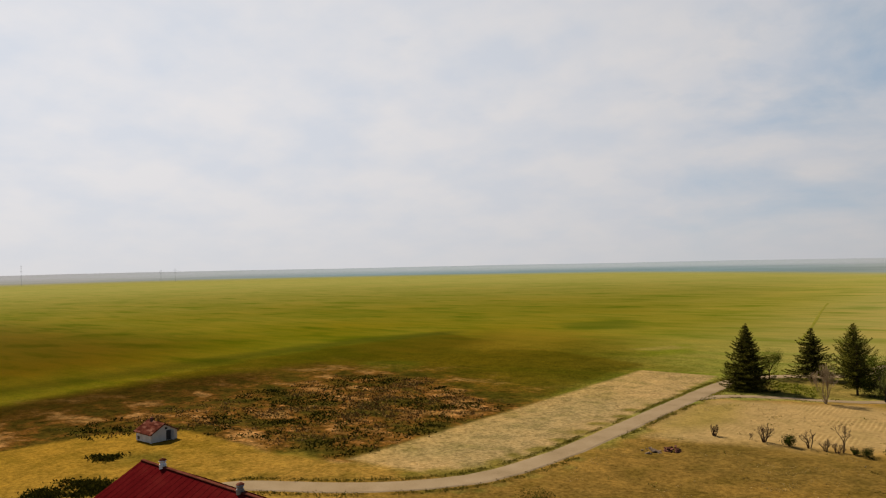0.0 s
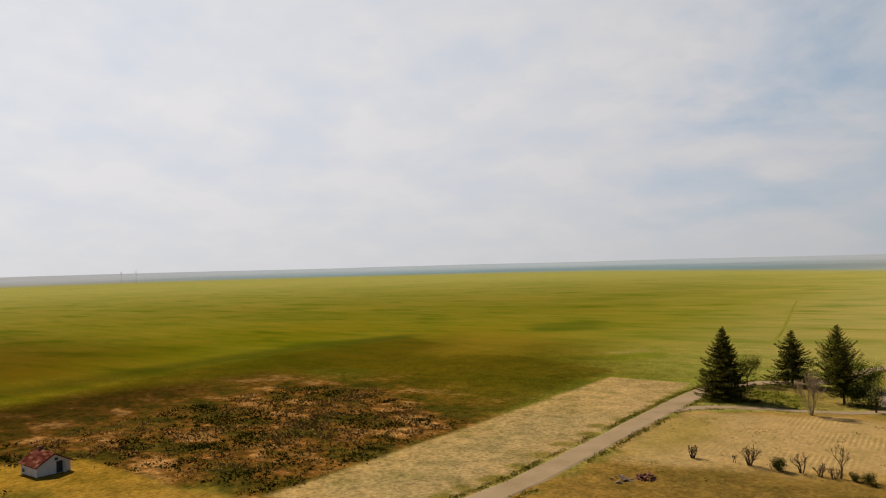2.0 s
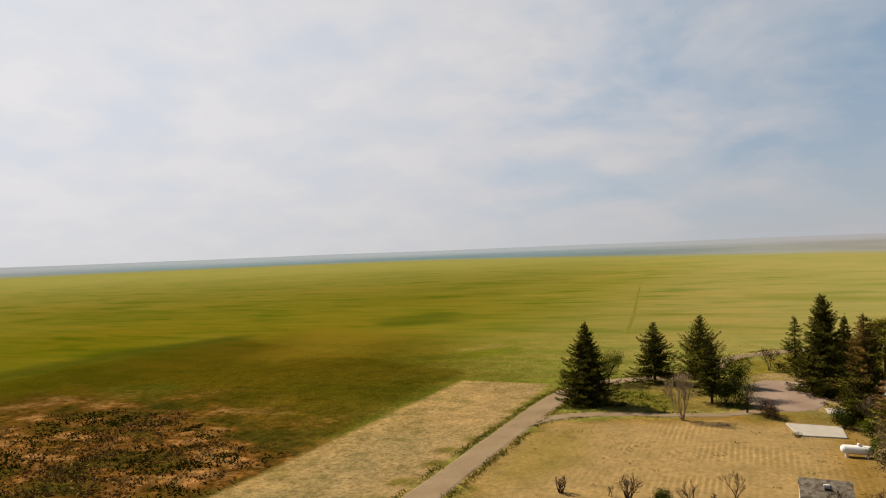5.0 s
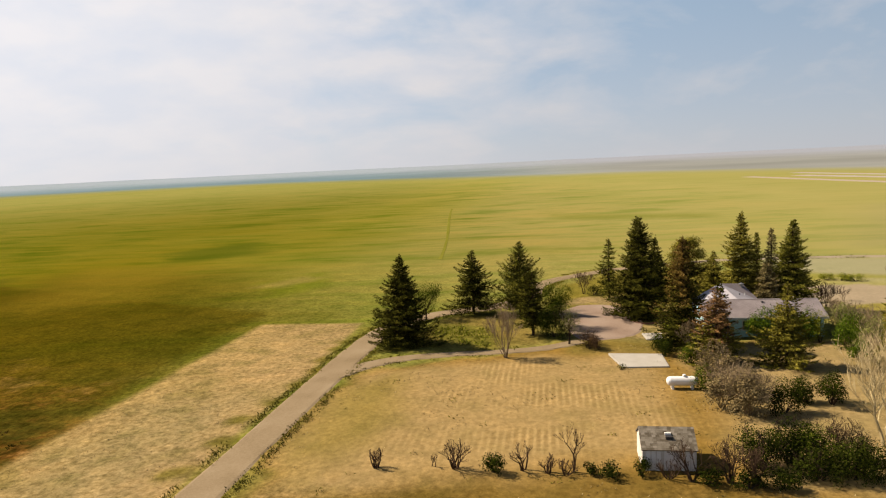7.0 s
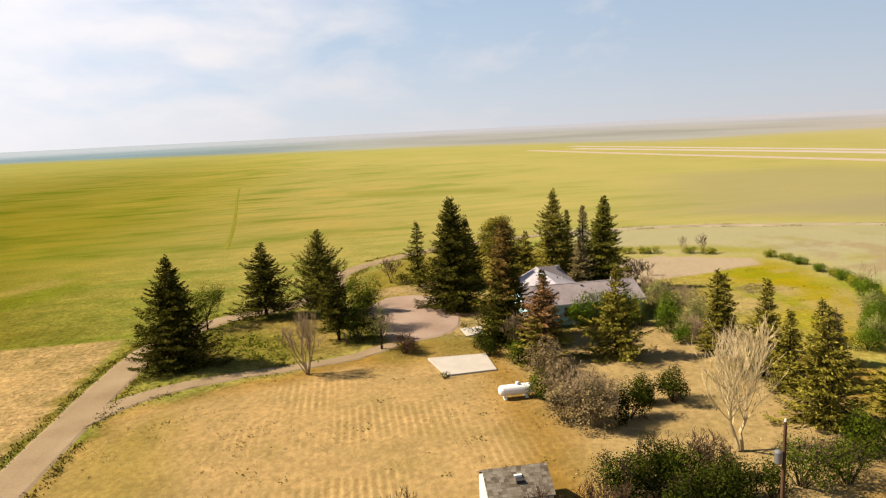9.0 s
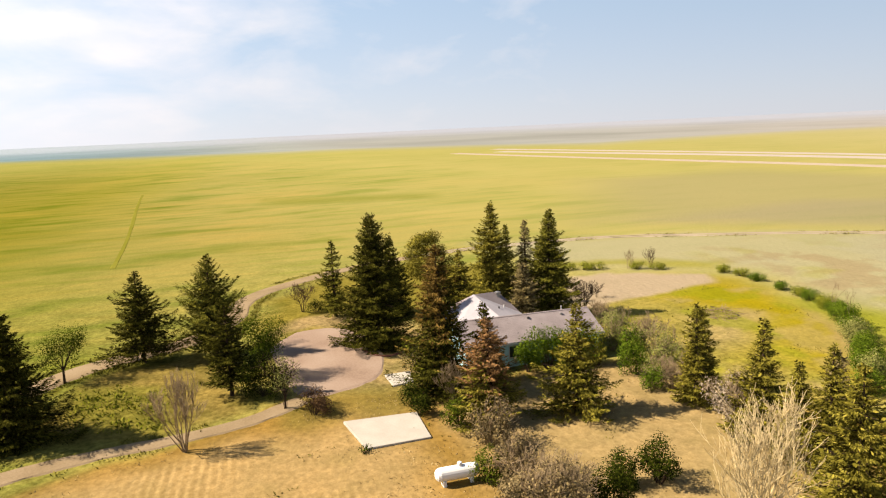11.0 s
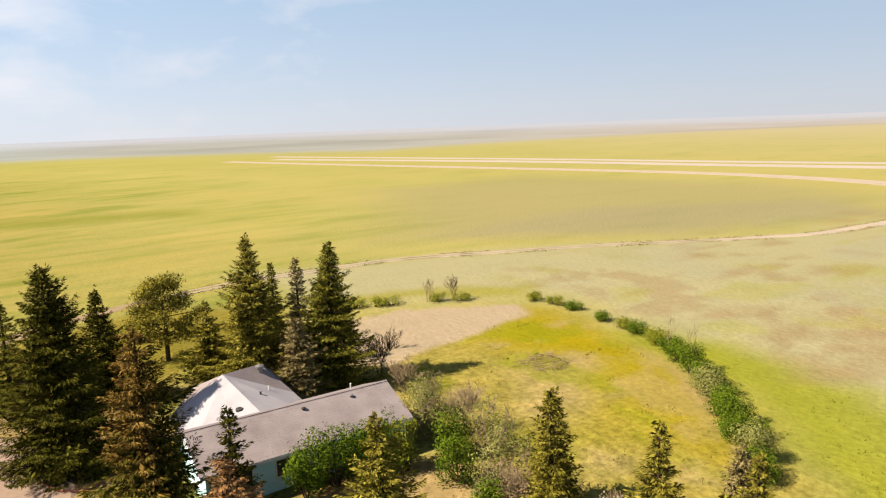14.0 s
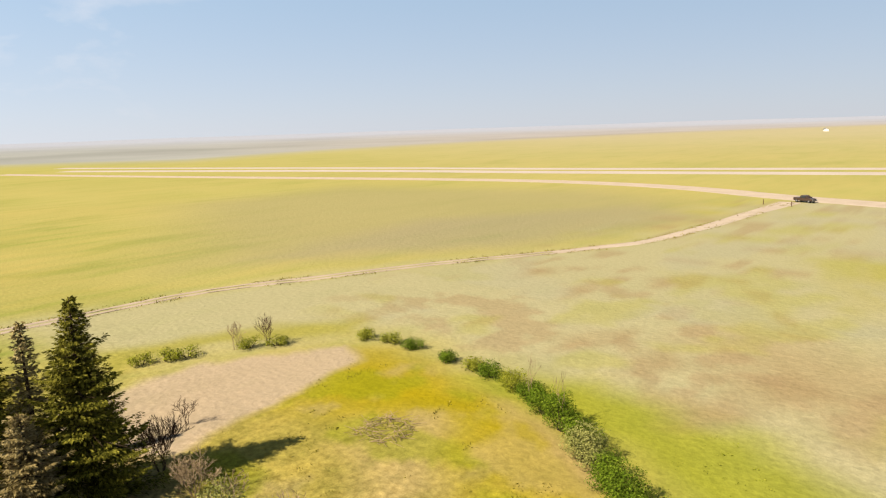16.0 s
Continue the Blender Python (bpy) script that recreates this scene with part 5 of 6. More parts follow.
def house():
    """A low L-shaped farmhouse; origin at the front wing's east end below the ridge."""
    t = root("farmhouse", 17.3, 145.4, -0.3)
    E, R = 2.75, 4.25
    yf, yb = -4.1, 4.1
    xw, xe = -15.4, 0.0
    gable_walls(t, xw + 0.4, xe - 0.4, yf + 0.55, yb - 0.55, E - 0.05, R - 0.2, 0.0, SIDING)
    gable_roof("roof", xw, xe, yf, yb, E - 0.10, R, 0.0, SHINGLE, t, "faded lilac-grey shingle roof")
    courses(t, (xw, yf, E - 0.10), (xe, yf, E - 0.10), (xw, 0, R), (xe, 0, R), 17, 11, SHINGLE, seed=3)
    courses(t, (xw, yb, E - 0.10), (xe, yb, E - 0.10), (xw, 0, R), (xe, 0, R), 4, 6, SHINGLE, seed=5)
    part("ridge_cap", slab([(xw, -0.16, R + 0.02), (xe, -0.16, R + 0.02), (xe, 0, R + 0.075), (xw, 0, R + 0.075)], (0, -0.3, 1), 0.02), SHINGLE, t)
    # rear wing: a gable running north that ends in a hipped block
    a0, a1 = Vector((-10.1, 0.0, 4.28)), Vector((-10.9, 6.8, 5.22))
    w0, w1 = Vector((-15.1, 0.0, 2.65)), Vector((-15.1, 7.0, 2.65))
    e0, e1 = Vector((-5.7, 0.0, 2.75)), Vector((-5.6, 5.8, 2.75))
    b1, c1, c2 = Vector((-7.5, 8.3, 4.9)), Vector((-5.3, 12.6, 2.65)), Vector((-12.0, 12.6, 2.65))
    # the two slopes that meet at a0 take the paler roofing
    for pts in ((w1, w0, a0, a1), (e0, e1, a1, a0), (e1, b1, a1), (b1, c1, c2, a1), (e1, c1, b1), (a1, c2, w1)):
        up = (pts[1] - pts[0]).cross(pts[2] - pts[0]).normalized()
        if up.z < 0:
            pts, up = pts[::-1], -up
        part("roof", slab(pts, up, 0.12), ROOF_PALE if a0 in pts else SHINGLE, t)
    courses(t, w0, w1, a0, a1, 14, 8, ROOF_PALE, seed=11)
    courses(t, e0, e1, a0, a1, 14, 7, ROOF_PALE, seed=12)
    courses(t, e1, c1, b1, b1, 8, 4, SHINGLE, seed=13)
    part("wall", boxes((-14.7, -14.54, 4.2, 6.6, -0.3, 2.5)), SIDING, t)
    part("wall", boxes((-14.7, -12.0, 6.602, 6.76, -0.3, 2.5)), SIDING, t)
    part("wall", boxes((-6.1, -5.94, 4.2, 12.2, -0.3, 2.5)), SIDING, t)
    part("wall", boxes((-11.8, -5.94, 12.202, 12.36, -0.3, 2.5)), SIDING, t)
    # fascia boards
    part("fascia", boxes((xw, xe, yf - 0.03, yf - 0.002, E - 0.30, E - 0.11)), WHITE, t)
    for ya, yb_ in ((yf, 0.0), (yb, 0.0)):
        part("bargeboard", slab([(xe + 0.004, ya, E - 0.12), (xe + 0.03, ya, E - 0.12), (xe + 0.03, yb_, R - 0.02), (xe + 0.004, yb_, R - 0.02)], (0, 0, 1), 0.18), WHITE, t)
    # siding boards show as thin laps on the gable
    for i in range(12):
        part("clapboard", boxes((xe - 0.4 + 0.002, xe - 0.4 + 0.022, yf + 0.56, yb - 0.56, 0.1 + i * 0.21, 0.1 + i * 0.21 + 0.19)), SIDING, t)
    # openings
    for x, w, p in ((-9.6, 1.5, 2), (-3.0, 1.2, 2), (-12.6, 1.2, 2)):
        window(t, x, yf + 0.53, 0.95, w, 1.15, "y-", p)
    window(t, xe - 0.376, 1.6, 1.0, 1.0, 1.1, "x+", 2)
    door = part("door", boxes((-6.9, -6.0, yf + 0.50, yf + 0.545, 0.15, 2.2), bevel=0.01), WHITE, t, "white front door")
    part("handle", boxes((-6.12, -6.07, yf + 0.44, yf + 0.498, 1.1, 1.2)), FLASH, door)
    # roof fittings
    def fitting(name, x, y, z, prof, mat, label):
        part(name, lathe(prof, 12), mat, t, label, pose(x, y, z))
    def front_z(y):
        return R - abs(y) * (R - E + 0.10) / 4.1
    fitting("vent_pipe", -3.0, 0.15, front_z(0.15), [(0.05, -0.1), (0.05, 0.5)], WHITE, "white vent pipe")
    fitting("vent_cap", -3.4, -0.75, front_z(0.75), [(0.10, -0.05), (0.10, 0.10), (0.17, 0.12), (0.17, 0.18), (0.02, 0.24)], FLASH, "metal vent cap")
    fitting("vent_cap", -7.2, -0.8, front_z(0.8), [(0.10, -0.05), (0.10, 0.10), (0.17, 0.12), (0.17, 0.18), (0.02, 0.24)], DARKMETAL_SHADE, "dark metal vent cap")
    fitting("roof_vent", -7.7, 7.6, 4.62, [(0.22, -0.2), (0.22, 0.22), (0.36, 0.26), (0.36, 0.40), (0.05, 0.52)], FLASH, "large round metal roof vent")
    fitting("roof_vent", -11.1, 1.6, 4.20, [(0.32, -0.1), (0.32, 0.06), (0.28, 0.09)], DARKMETAL_SHADE, "round black roof vent")
    fitting("vent_cap", -9.0, 3.4, 4.26, [(0.08, -0.15), (0.08, 0.14), (0.12, 0.16)], DARKMETAL_SHADE, "dark metal vent cap")
    fitting("vent_pipe", -7.9, 4.9, 3.86, [(0.06, -0.15), (0.06, 0.3)], WHITE, "white vent pipe")
    return tagged(t, "low L-shaped farmhouse with faded lilac-grey roof and pale turquoise walls", "house")


house()


def barn():
    t = root("barn", -57.2, 34.8, gz(-53, 33))
    R, E, hw, hl = 6.85, 3.3, 7.0, 10.4
    gable_walls(t, -hl + 0.4, hl - 0.4, -hw + 0.4, hw - 0.4, E, R - 0.3, 0, WHITEWASH, 0.2)
    gable_roof("roof", -hl, hl, -hw, hw, E, R, 0, REDROOF, t, "dark red sheet roof")
    for side in (-1, 1):
        for i in range(22):
            x = -hl + 0.4 + i * (2 * hl - 0.8) / 21
            up = Vector((0, side * (R - E), hw)).normalized()
            pts = [(x - 0.03, side * hw, E + 0.025), (x + 0.03, side * hw, E + 0.025), (x + 0.03, 0, R + 0.025), (x - 0.03, 0, R + 0.025)]
            part("seam", slab(pts, up, 0.025), REDROOF, t)
    part("ridge_cap", boxes((-hl, hl, -0.18, 0.18, R - 0.02, R + 0.09), bevel=0.03), RUSTROOF, t, "rusty ridge capping")
    for x, m_, lab in ((-6.4, WHITE, "white metal ridge ventilator"), (6.3, FLASH, "dark metal ridge ventilator")):
        v = part("ventilator", lathe([(0.34, -0.3), (0.34, 0.25), (0.26, 0.3), (0.26, 0.45), (0.36, 0.5), (0.30, 0.62), (0.12, 0.72), (0.05, 0.8)], 14), m_, t, lab, pose(x, 0, R + 0.05))
        part("cap", lathe([(0.37, 0.0), (0.25, 0.10), (0.06, 0.18)], 14), RUSTROOF, v, "", pose(0, 0, 0.62))
    return tagged(t, "large barn with a dark red sheet roof", "barn")


barn()


def hut():
    t = root("hut", -102.6, 55.2, gz(-101, 54) - 0.05)
    E, R, hl, hw = 1.55, 2.75, 2.3, 2.1
    gable_walls(t, -hl, hl, -hw, hw, E, R - 0.1, 0, WHITEWASH, 0.12)
    gable_roof("roof", -hl - 0.25, hl + 0.25, -hw - 0.3, hw + 0.3, E - 0.2, R, 0, RUSTROOF, t, "rusty red board roof")
    for s in (-1, 1):
        courses(t, (-hl - 0.25, s * (hw + 0.3), E - 0.2), (hl + 0.25, s * (hw + 0.3), E - 0.2), (-hl - 0.25, 0, R), (hl + 0.25, 0, R), 8, 4, RUSTROOF, "roof_board", 3 + s)
    part("chimney", boxes((-1.7, -1.3, -0.2, 0.2, R - 0.2, R + 0.4), bevel=0.02), RUSTROOF, t, "small rusty chimney")
    # dark panels stand for the shade inside the doorway and openings
    part("door", boxes((hl - 0.02, hl + 0.03, 0.3, 1.05, 0.1, 1.6)), DARKMETAL_SHADE, t, "dark panel for the shaded open doorway")
    part("door_leaf", boxes((hl + 0.03, hl + 0.9, 1.08, 1.13, 0.1, 1.6)), WHITEWASH, t, "whitewashed door standing open")
    part("window", boxes((hl - 0.02, hl + 0.02, 0.1, 0.5, 1.75, 2.1)), DARKMETAL_SHADE, t, "dark panel for the shaded gable opening")
    part("window", boxes((-1.9, -1.2, -hw - 0.02, -hw + 0.02, 0.2, 0.7)), DARKMETAL_SHADE, t, "dark panel for the shaded low opening")
    return tagged(t, "small whitewashed hut with a rusty red roof", "hut")


hut()


def shed():
    t = root("shed", -8.75, 103.9, gz(-8.75, 103.9) - 0.05)
    E, R, hl, hw = 1.8, 2.95, 2.15, 2.0
    gable_walls(t, -hl + 0.1, hl - 0.1, -hw + 0.2, hw - 0.2, E + 0.02, R - 0.12, 0, WHITEWASH, 0.1)
    gable_roof("roof", -hl, hl, -hw, hw, E, R, 0, GREYSHAKE, t, "weathered grey shake roof", 0.1)
    for s in (-1, 1):
        courses(t, (-hl, s * hw, E), (hl, s * hw, E), (-hl, 0, R), (hl, 0, R), 11, 14, GREYSHAKE, "shake", 12 + s, 0.012)
    # no real gap: a dark block paints the shade of the hole
    part("roof_hole", boxes((-0.15, 0.35, -1.14, -0.75, E + 0.38, E + 0.74)), DARKMETAL_SHADE, t, "dark block for the shaded hole in the roof")
    part("patch", boxes((-0.2, 0.3, -0.74, -0.55, E + 0.70, E + 0.90)), WHITE, t, "pale loose board on the roof")
    part("door", boxes((-0.4, 0.6, -hw + 0.16, -hw + 0.195, 0.1, 1.68)), WHITE, t, "pale painted door")
    for x in (-1.6, -1.2, -0.8, 1.0, 1.4, 1.8):
        part("board", boxes((x - 0.16, x + 0.16, -hw + 0.175, -hw + 0.198, 0.05, 1.76)), WHITE, t)
    return tagged(t, "old white wooden shed with weathered shake roof", "shed")


shed()


def propane_tank():
    t = root("propane_tank", -4.3, 121.6, None, 2)
    prof = [(0.02, -1.62), (0.26, -1.58), (0.42, -1.45), (0.49, -1.25), (0.49, 1.25), (0.42, 1.45), (0.26, 1.58), (0.02, 1.62)]
    part("body", lathe(prof, 20), TANKWHITE, t, "", pose(0, 0, 0.82, 0, 90, 0))
    for x in (-1.0, 1.0):
        part("leg", boxes((x - 0.12, x + 0.12, -0.35, 0.35, -0.1, 0.42), bevel=0.02), TANKWHITE, t)
    d = part("dome", lathe([(0.18, 0), (0.18, 0.16), (0.15, 0.24), (0.05, 0.28)], 14), TANKWHITE, t, "", pose(0.2, 0, 1.28))
    part("hinge", boxes((-0.05, 0.05, 0.15, 0.2, 0.1, 0.16)), FLASH, d)
    return tagged(t, "white horizontal propane tank on dry grass", "propane tank")


propane_tank()


def utility_pole():
    t = root("utility_pole", 6.0, 97.8)
    part("pole", lathe([(0.13, -0.3), (0.125, 2), (0.11, 5), (0.09, 6.9)], 12), POLEWOOD, t)
    part("insulator", lathe([(0.03, 0), (0.07, 0.04), (0.05, 0.1), (0.07, 0.14), (0.02, 0.22)], 10), WHITE, t, "white insulator", pose(0, 0, 6.9))
    tr = part("transformer", lathe([(0.20, 0), (0.23, 0.05), (0.23, 0.7), (0.2, 0.78), (0.05, 0.85)], 14), FLASH, t, "grey transformer can", pose(-0.40, -0.05, 4.4))
    part("bracket", boxes((0.18, 0.30, -0.05, 0.05, 0.3, 0.5)), DARKMETAL_SHADE, tr)
    m_ = part("meter_box", boxes((-0.2, 0.2, -0.32, -0.14, 0.7, 1.5), bevel=0.02), FLASH, t, "grey meter box")
    part("meter", lathe([(0.09, 0), (0.09, 0.1), (0.05, 0.13)], 12), GLASS, m_, "", pose(0, -0.31, 1.25, 90, 0, 0))
    return tagged(t, "brown wooden utility pole with transformer and meter", "utility pole")


utility_pole()


def pickup():
    t = root("pickup_truck", 200.6, 164.3, gz(200.6, 164.3) + 0.06, -114)
    def loft(secs, mat, name, label=""):
        V, F = [], []
        n = len(secs[0][1])
        for x, ring in secs:
            V += [(x, y, z) for y, z in ring]
        for k in range(len(secs) - 1):
            for i in range(n):
                j = (i + 1) % n
                F.append((k * n + i, k * n + j, (k + 1) * n + j, (k + 1) * n + i))
        F += [tuple(range(n))[::-1], tuple((len(secs) - 1) * n + i for i in range(n))]
        return part(name, (V, [], F), mat, t, label)
    def ring(w, z0, z1, c=0.12):
        return [(-w + c, z0), (w - c, z0), (w, z0 + c), (w, z1 - c), (w - c, z1), (-w + c, z1), (-w, z1 - c), (-w, z0 + c)]
    loft([(-2.9, ring(0.9, 0.5, 1.1)), (-2.8, ring(0.97, 0.42, 1.2)), (-0.6, ring(1.0, 0.4, 1.22)), (1.2, ring(1.0, 0.4, 1.22)), (2.3, ring(0.98, 0.42, 1.15)), (2.85, ring(0.9, 0.48, 0.98))], CARPAINT, "body")
    loft([(-1.0, ring(0.86, 1.15, 1.3)), (-0.75, ring(0.78, 1.15, 1.84)), (0.6, ring(0.78, 1.15, 1.86)), (1.35, ring(0.86, 1.15, 1.28))], CARPAINT, "cab")
    for s in (-1, 1):
        part("side_window", boxes((-0.65, 0.75, s * 0.83 - 0.03, s * 0.83 + 0.03, 1.3, 1.7)), GLASS, t, "dark side glass")
        for x in (-1.85, 1.85):
            w = part("wheel", lathe([(0.25, -0.13), (0.38, -0.12), (0.40, -0.05), (0.40, 0.05), (0.38, 0.12), (0.25, 0.13)], 16), RUBBER, t, "black tyre", pose(x, s * 0.88, 0.40, 90, 0, 0))
            part("rim", lathe([(0.24, -0.14), (0.2, -0.15), (0.2, 0.15), (0.24, 0.14)], 12), FLASH, w)
        part("headlight", boxes((2.80, 2.88, s * 0.7 - 0.15, s * 0.7 + 0.15, 0.75, 0.92)), WHITE, t, "pale headlight")
        part("mirror", boxes((1.0, 1.15, s * 1.1 - 0.1, s * 1.1 + 0.1, 1.25, 1.45)), CARPAINT, t)
    part("bumper", boxes((2.84, 2.96, -0.9, 0.9, 0.45, 0.62), bevel=0.03), FLASH, t, "bright metal bumper")
    return tagged(t, "dark bronze pickup truck parked on the county road", "pickup truck")


pickup()


def fence_post(x, y, h, m_=POLEWOOD):
    t = whole("fence_post", lathe([(0.10, -0.2), (0.10, h - 0.05), (0.06, h)], 8), m_, pose(x, y, gz(x, y)))
    return tagged(t, "weathered wooden fence post by the track", "fence post", "fence posts")


for x, y, h in ((190, 164.5, 1.3), (192, 172, 1.3)):
    fence_post(x, y, h)


def pylon(x, y, h):
    t = root("power_pylon", x, y)
    part("mast", tubes([((0, 0, -1), (0, 0, h), 0.3, 0.12)], 6), TOWER, t)
    for z, w in ((h * 0.72, 5), (h * 0.86, 6), (h * 0.98, 4)):
        part("crossarm", boxes((-w, w, -0.2, 0.2, z - 0.2, z + 0.2)), TOWER, t)
    return tagged(t, "far steel power pylon on the horizon", "power pylon", "far power pylons")


for k, d, h in (((-1.107, 0.392), 1350, 38), ((-0.9326, 0.533), 1500, 26), ((-0.9486, 0.520), 1500, 24)):
    pylon(k[0] * d, k[1] * d, h)


def far_barn(x, y, w, d, h, label, m_=WHITE):
    t = root("far_barn", x, y, None, 20)
    gable_walls(t, -w / 2, w / 2, -d / 2, d / 2, h * 0.6, h, 0, m_, 0.3)
    gable_roof("roof", -w / 2 - 0.4, w / 2 + 0.4, -d / 2 - 0.4, d / 2 + 0.4, h * 0.6, h + 0.2, 0, FLASH, t)
    return tagged(t, label, "barn")


far_barn(3.4 + 1.124 * 900, 110.7 + 0.283 * 900, 9, 6, 4.2, "distant white barn on the plain", WHITEWASH)


# ---- small things ----
def debris(x, y, r, h, seed, mat, label, name, n=40):
    g = random.Random(seed)
    bm = bmesh.new()
    for i in range(n):
        a, d = g.uniform(0, 6.283), r * math.sqrt(g.random())
        s = g.uniform(0.08, 0.3)
        z = h * (1 - d / r) * g.uniform(0.3, 1.0)
        m_ = Matrix.Translation((math.cos(a) * d, math.sin(a) * d, z)) @ Euler((g.uniform(-0.5, 0.5), g.uniform(-0.5, 0.5), g.uniform(0, 6))).to_matrix().to_4x4() @ Matrix.Diagonal((s * g.uniform(1, 4), s, s * 0.7, 1))
        bmesh.ops.create_cube(bm, size=1.0, matrix=m_)
    return tagged(whole(name, bm, mat, pose(x, y, gz(x, y))), label, "debris", kind="stuff")


debris(-37, 89, 1.4, 0.6, 1, RUBBLEM, "pile of pale scrap boards on dry grass", "scrap_pile", 16)
debris(-34.6, 91.2, 1.1, 0.8, 2, BRICKRED, "pile of rusty rubble on dry grass", "rubble_pile")


def twig_pile(x, y, r, h, seed, label):
    g = random.Random(seed)
    segs = []
    for i in range(220):
        a, d = g.uniform(0, 6.283), r * math.sqrt(g.random())
        p = Vector((math.cos(a) * d, math.sin(a) * d, h * (1 - (d / r) ** 2) * g.uniform(0.2, 1)))
        q = p + Vector((g.gauss(0, 0.6), g.gauss(0, 0.6), g.gauss(0, 0.15)))
        segs.append((p, q, 0.025, 0.012))
    return tagged(whole("brush_pile", tubes(segs, 3), DEAD_GREY, pose(x, y, gz(x, y))), label, "brush pile", kind="stuff")


twig_pile(37.0, 149.2, 2.4, 0.9, 3, "low pile of grey dead branches on bare soil")


def edging(points):
    t = root("brick_edging", *points[0], None)
    g = random.Random(4)
    P = spline(points, 16)
    ox, oy, oz = t.matrix_world.translation
    shared = as_mesh("brick", boxes((-0.2, 0.2, -0.1, 0.1, -0.05, 0.14), bevel=0.02), BRICKRED)
    for k in range(len(P) - 1):
        d = P[k + 1] - P[k]
        ob = new("brick", shared)
        ob.parent = t
        ob.matrix_local = pose(P[k][0] - ox, P[k][1] - oy, gz(*P[k]) - oz + g.uniform(0, 0.03), 0, 0, math.degrees(math.atan2(d[1], d[0])) + g.uniform(-8, 8))
    return tagged(t, "curved edging of red bricks round the spruce's foot", "edging")


edging([(-6.6, 153.6), (-5.6, 151.2), (-4.0, 150.3), (-2.6, 151.0)])


def scatter(name, n, inside, seed, mat, label, size, blades=7, spread=0.22, upright=0.8, area=(-125, 62, 48, 200)):
    """Tufts of grass blades where inside(x, y) gives their chance."""
    g = np.random.default_rng(seed)
    x, y = g.uniform(area[0], area[1], n), g.uniform(area[2], area[3], n)
    keep = g.random(n) < inside(x, y)
    x, y = x[keep], y[keep]
    m_ = len(x)
    z = ground_z(x, y)
    s = size * g.uniform(0.6, 1.5, m_)
    C = np.repeat(np.stack([x, y, z], 1), blades, 0)
    S = np.repeat(s, blades)
    k = len(C)
    C = C + g.normal(0, 1, (k, 3)) * [spread, spread, 0] * (S / size)[:, None]
    D = g.normal(0, 0.55, (k, 3))
    D[:, 2] = upright * g.uniform(0.5, 1.2, k)
    D /= np.linalg.norm(D, axis=1)[:, None]
    W = np.cross(D, g.normal(0, 1, (k, 3)))
    W /= np.linalg.norm(W, axis=1)[:, None]
    le = S * g.uniform(0.6, 1.2, k)
    q = spray(C, D, W, le, le * 0.22, g)
    return tagged(whole(name, quad_mesh(name, q), mat), label, "grass", kind="stuff")


def along(points, dist, width):
    P = spline(points, 3)
    def f(x, y):
        d = np.full(np.shape(x), 1e9)
        for a, b in zip(P, P[1:]):
            t_ = np.clip(((x - a[0]) * (b[0] - a[0]) + (y - a[1]) * (b[1] - a[1])) / ((b - a) ** 2).sum(), 0, 1)
            d = np.minimum(d, np.hypot(x - a[0] - t_ * (b[0] - a[0]), y - a[1] - t_ * (b[1] - a[1])))
        return np.exp(-((d - dist) / width) ** 2)
    return f


lane_edge, branch_edge, track_edge = along(ROAD_MAIN, 2.6, 0.4), along(ROAD_BRANCH, 1.55, 0.35), along(ROAD_PATH, 1.6, 0.5)
LOT = [(-42, 70), (-43, 128), (-14, 139), (24, 138), (26, 100), (10, 80)]
STRIP = [(-66, 154), (-49, 154), (-48.5, 96), (-52, 68), (-68, 66)]
SCRUB = [(-140, 40), (-145, 120), (-105, 122), (-69, 105), (-69, 64), (-107, 61), (-115, 40)]
GREENBED = [(-35.5, 147), (-35.4, 153.5), (-28, 151), (-26.3, 144), (-26.6, 138.5), (-33, 140.8)]
LAWN = [(22, 138), (23, 158), (34, 161), (49, 165), (50, 156), (46, 142), (34, 124), (26, 122)]
RANK = [(50, 152), (56, 140), (50, 124), (40, 108), (28, 106), (36, 121), (44, 132)]
scatter("verge_weeds", 420000, lambda x, y: 0.9 * np.maximum(lane_edge(x, y), 0.6 * branch_edge(x, y)) * (along(ROAD_MAIN, 0.0, 1.0)(x, y) < 0.02) * (vnoise(x, y, 4, 3) > 0.33), 1, WEED, "green and brown weeds along the lane's edges", 0.19, 6)
scatter("dry_grass", 90000, lambda x, y: (poly_dist(x, y, LOT) > 0) * 0.35 * sstep(0.45, 0.7, fbm(x, y, 7, 4)) * (along(ROAD_BRANCH, 0, 1.7)(x, y) < 0.3), 2, STRAW, "tufts of dry straw-coloured grass", 0.13, 5)
scatter("stubble", 70000, lambda x, y: (poly_dist(x, y, STRIP) > 0) * 0.35 * sstep(0.4, 0.62, fbm(x, y, 5, 54)), 3, STRAW, "short dry stubble on the mown strip", 0.12, 5)
scatter("brush", 60000, lambda x, y: sstep(-2, 4, poly_dist(x, y, SCRUB)) * sstep(0.45, 0.62, fbm(x, y, 6, 14)) * sstep(-135, -95, x) * 0.3, 4, SAGE, "rusty dry brush clumps", 0.42, 14, 0.6, 0.35)
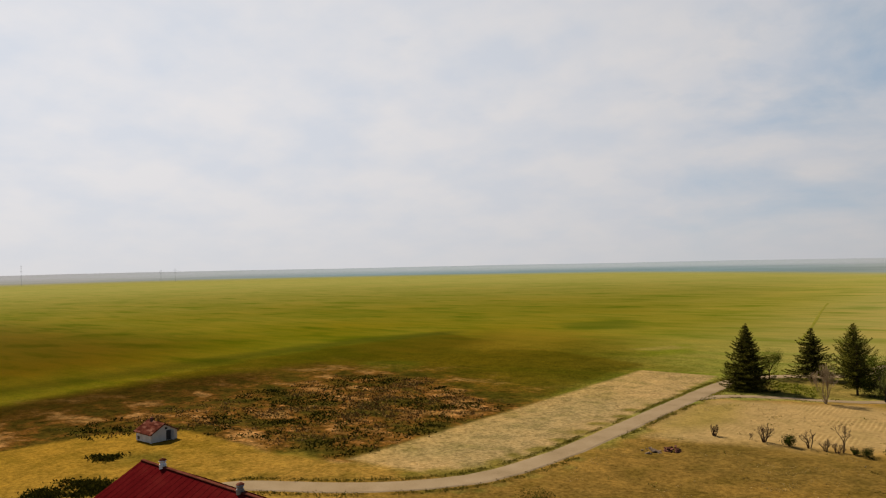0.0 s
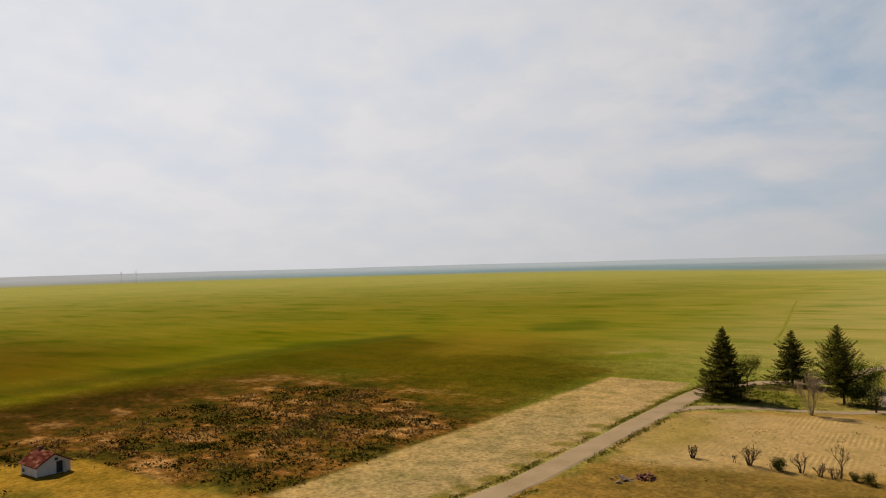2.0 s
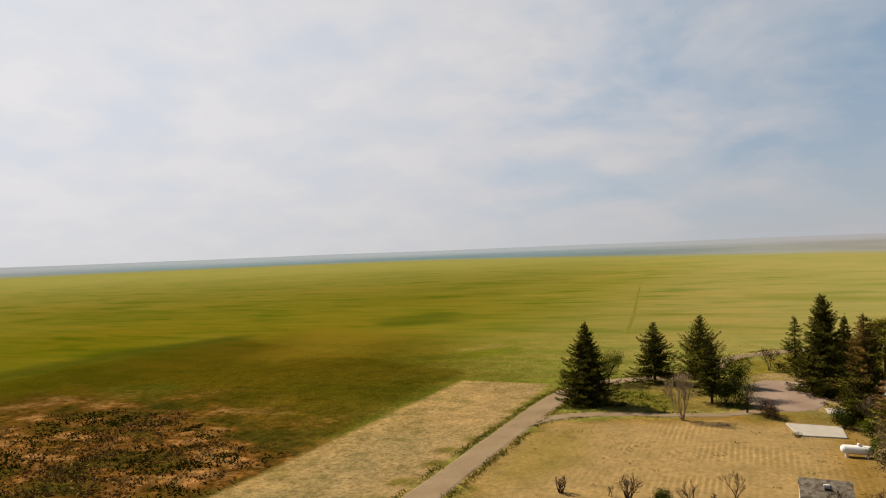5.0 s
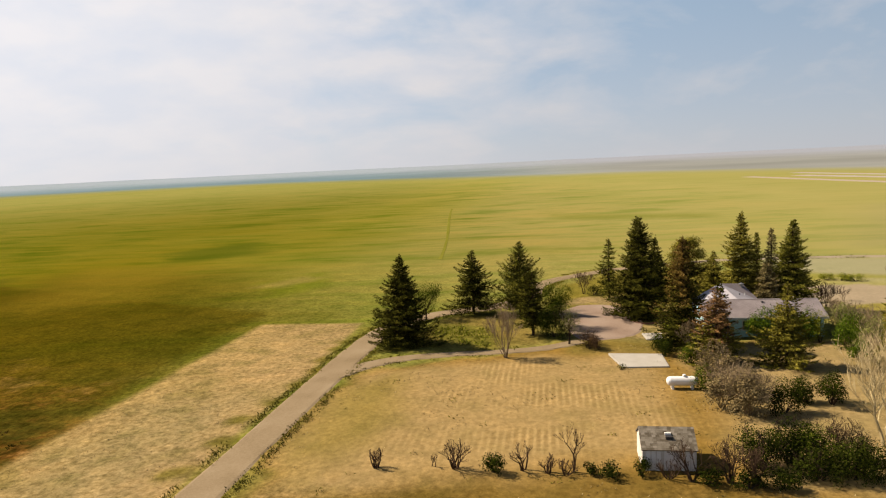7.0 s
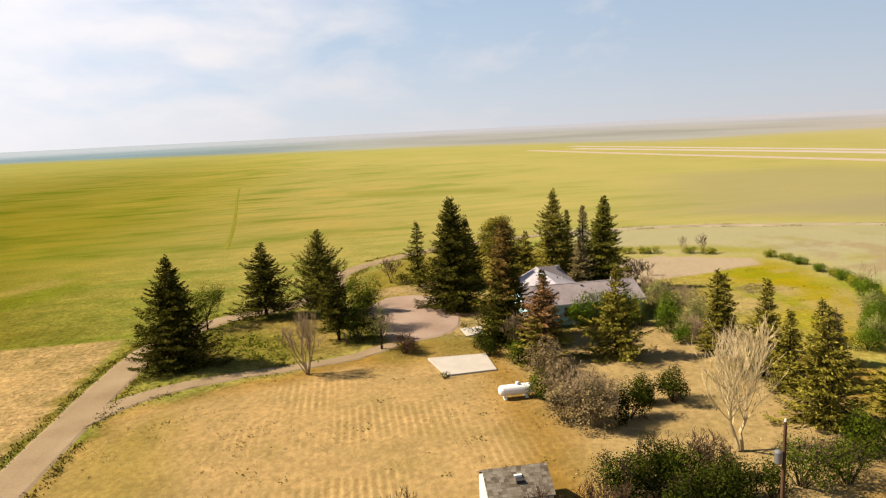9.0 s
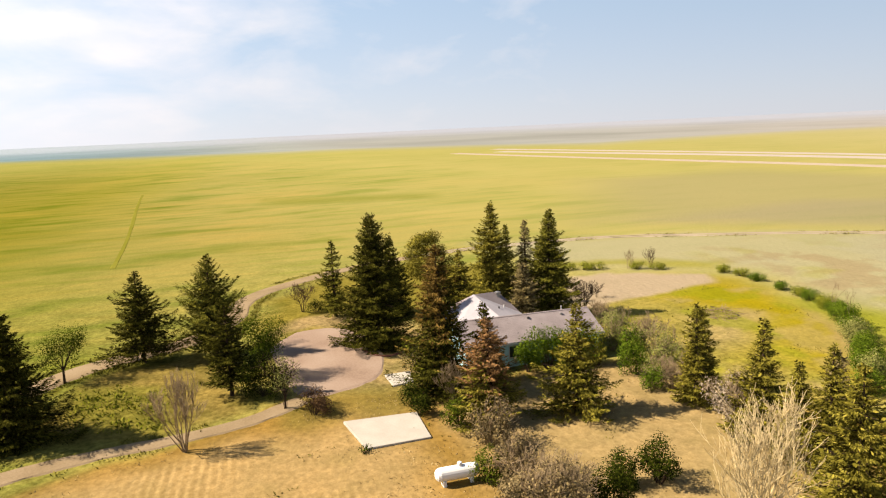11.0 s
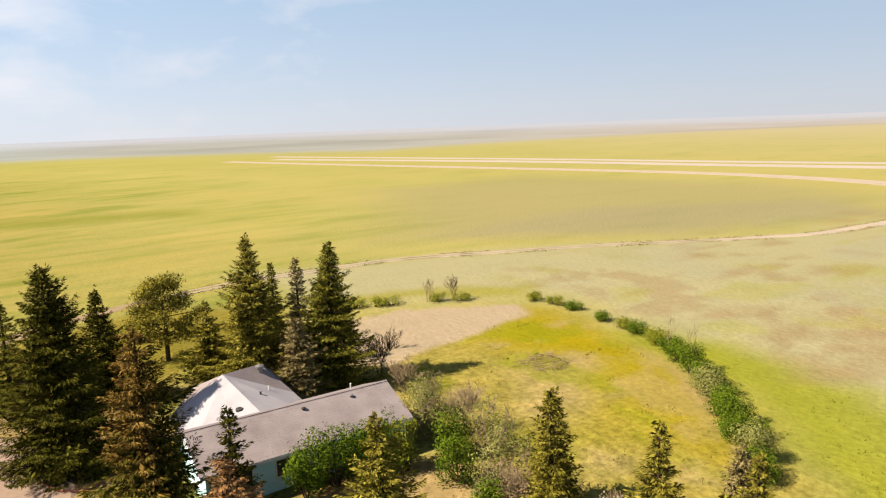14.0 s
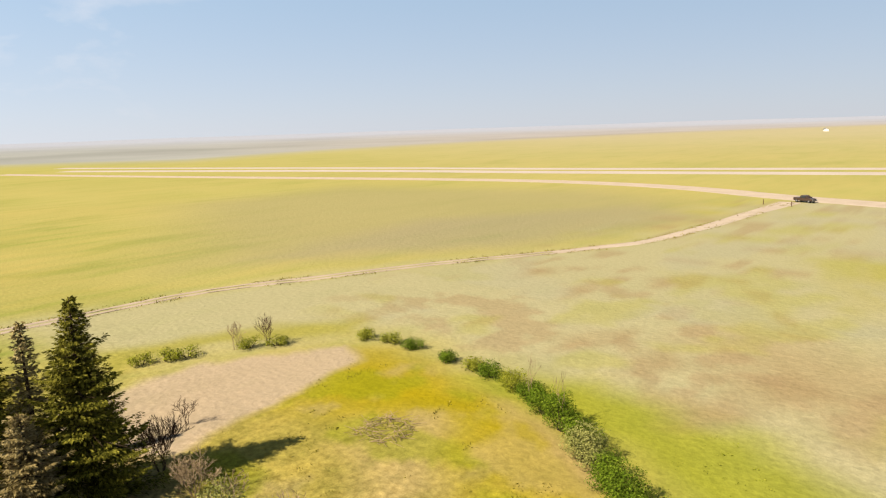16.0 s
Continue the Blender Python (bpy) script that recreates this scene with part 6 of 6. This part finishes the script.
scatter("scrub_weeds", 60000, lambda x, y: sstep(-2, 4, poly_dist(x, y, SCRUB)) * sstep(0.52, 0.40, fbm(x, y, 6, 14)) * sstep(-140, -100, x) * 0.3, 5, WEED_DARK, "olive weeds between the brush", 0.45, 14, 0.6, 0.35)
scatter("garden_weeds", 40000, lambda x, y: (poly_dist(x, y, GREENBED) > 0) * sstep(0.42, 0.52, fbm(x, y, 3, 8)), 6, LEAF_LIME, "low green weeds in the spruce's shade", 0.30, 10, 0.4)
scatter("lawn_tufts", 60000, lambda x, y: (poly_dist(x, y, LAWN) > 0) * sstep(0.45, 0.6, fbm(x, y, 4, 24)) * 0.3, 7, WEED, "tufts of yellowing lawn grass", 0.16, 5)
scatter("rank_grass", 60000, lambda x, y: (poly_dist(x, y, RANK) > 0) * 0.5 * sstep(0.45, 0.6, fbm(x, y, 5, 34)), 8, LEAF_LIME, "rank yellow-green grass outside the hedge", 0.15, 5)
scatter("track_weeds", 160000, lambda x, y: 0.14 * track_edge(x, y) * (vnoise(x, y, 9, 43) > 0.4), 9, WEED, "dark weeds along the dusty track", 0.22, 6, 0.3, area=(5, 200, 160, 212))
scatter("lot_weeds", 30000, lambda x, y: (poly_dist(x, y, LOT) > 2) * 0.10 * sstep(0.52, 0.68, fbm(x, y, 5, 64)) * (along(ROAD_BRANCH, 0, 1.7)(x, y) < 0.3), 10, WEED, "small olive weeds in the dry lot", 0.2, 8, 0.25, 0.4)
KNOLL_BEDS = ([(-100.8, 44.4), (-97.0, 47.0), (-95.7, 44.4)], [(-88.8, 30.8), (-91.9, 37.0), (-86.0, 40.5), (-78.0, 36.1), (-81.8, 32.3)])
scatter("knoll_weeds", 40000, lambda x, y: np.maximum(*[sstep(-0.6, 1.0, poly_dist(x, y, k)) for k in KNOLL_BEDS]) * sstep(0.38, 0.55, fbm(x, y, 3, 74)) * 0.8, 11, WEED_DARK, "dark weeds on the dry knoll by the hut", 0.4, 12, 0.5, 0.35, area=(-125, -60, 20, 60))
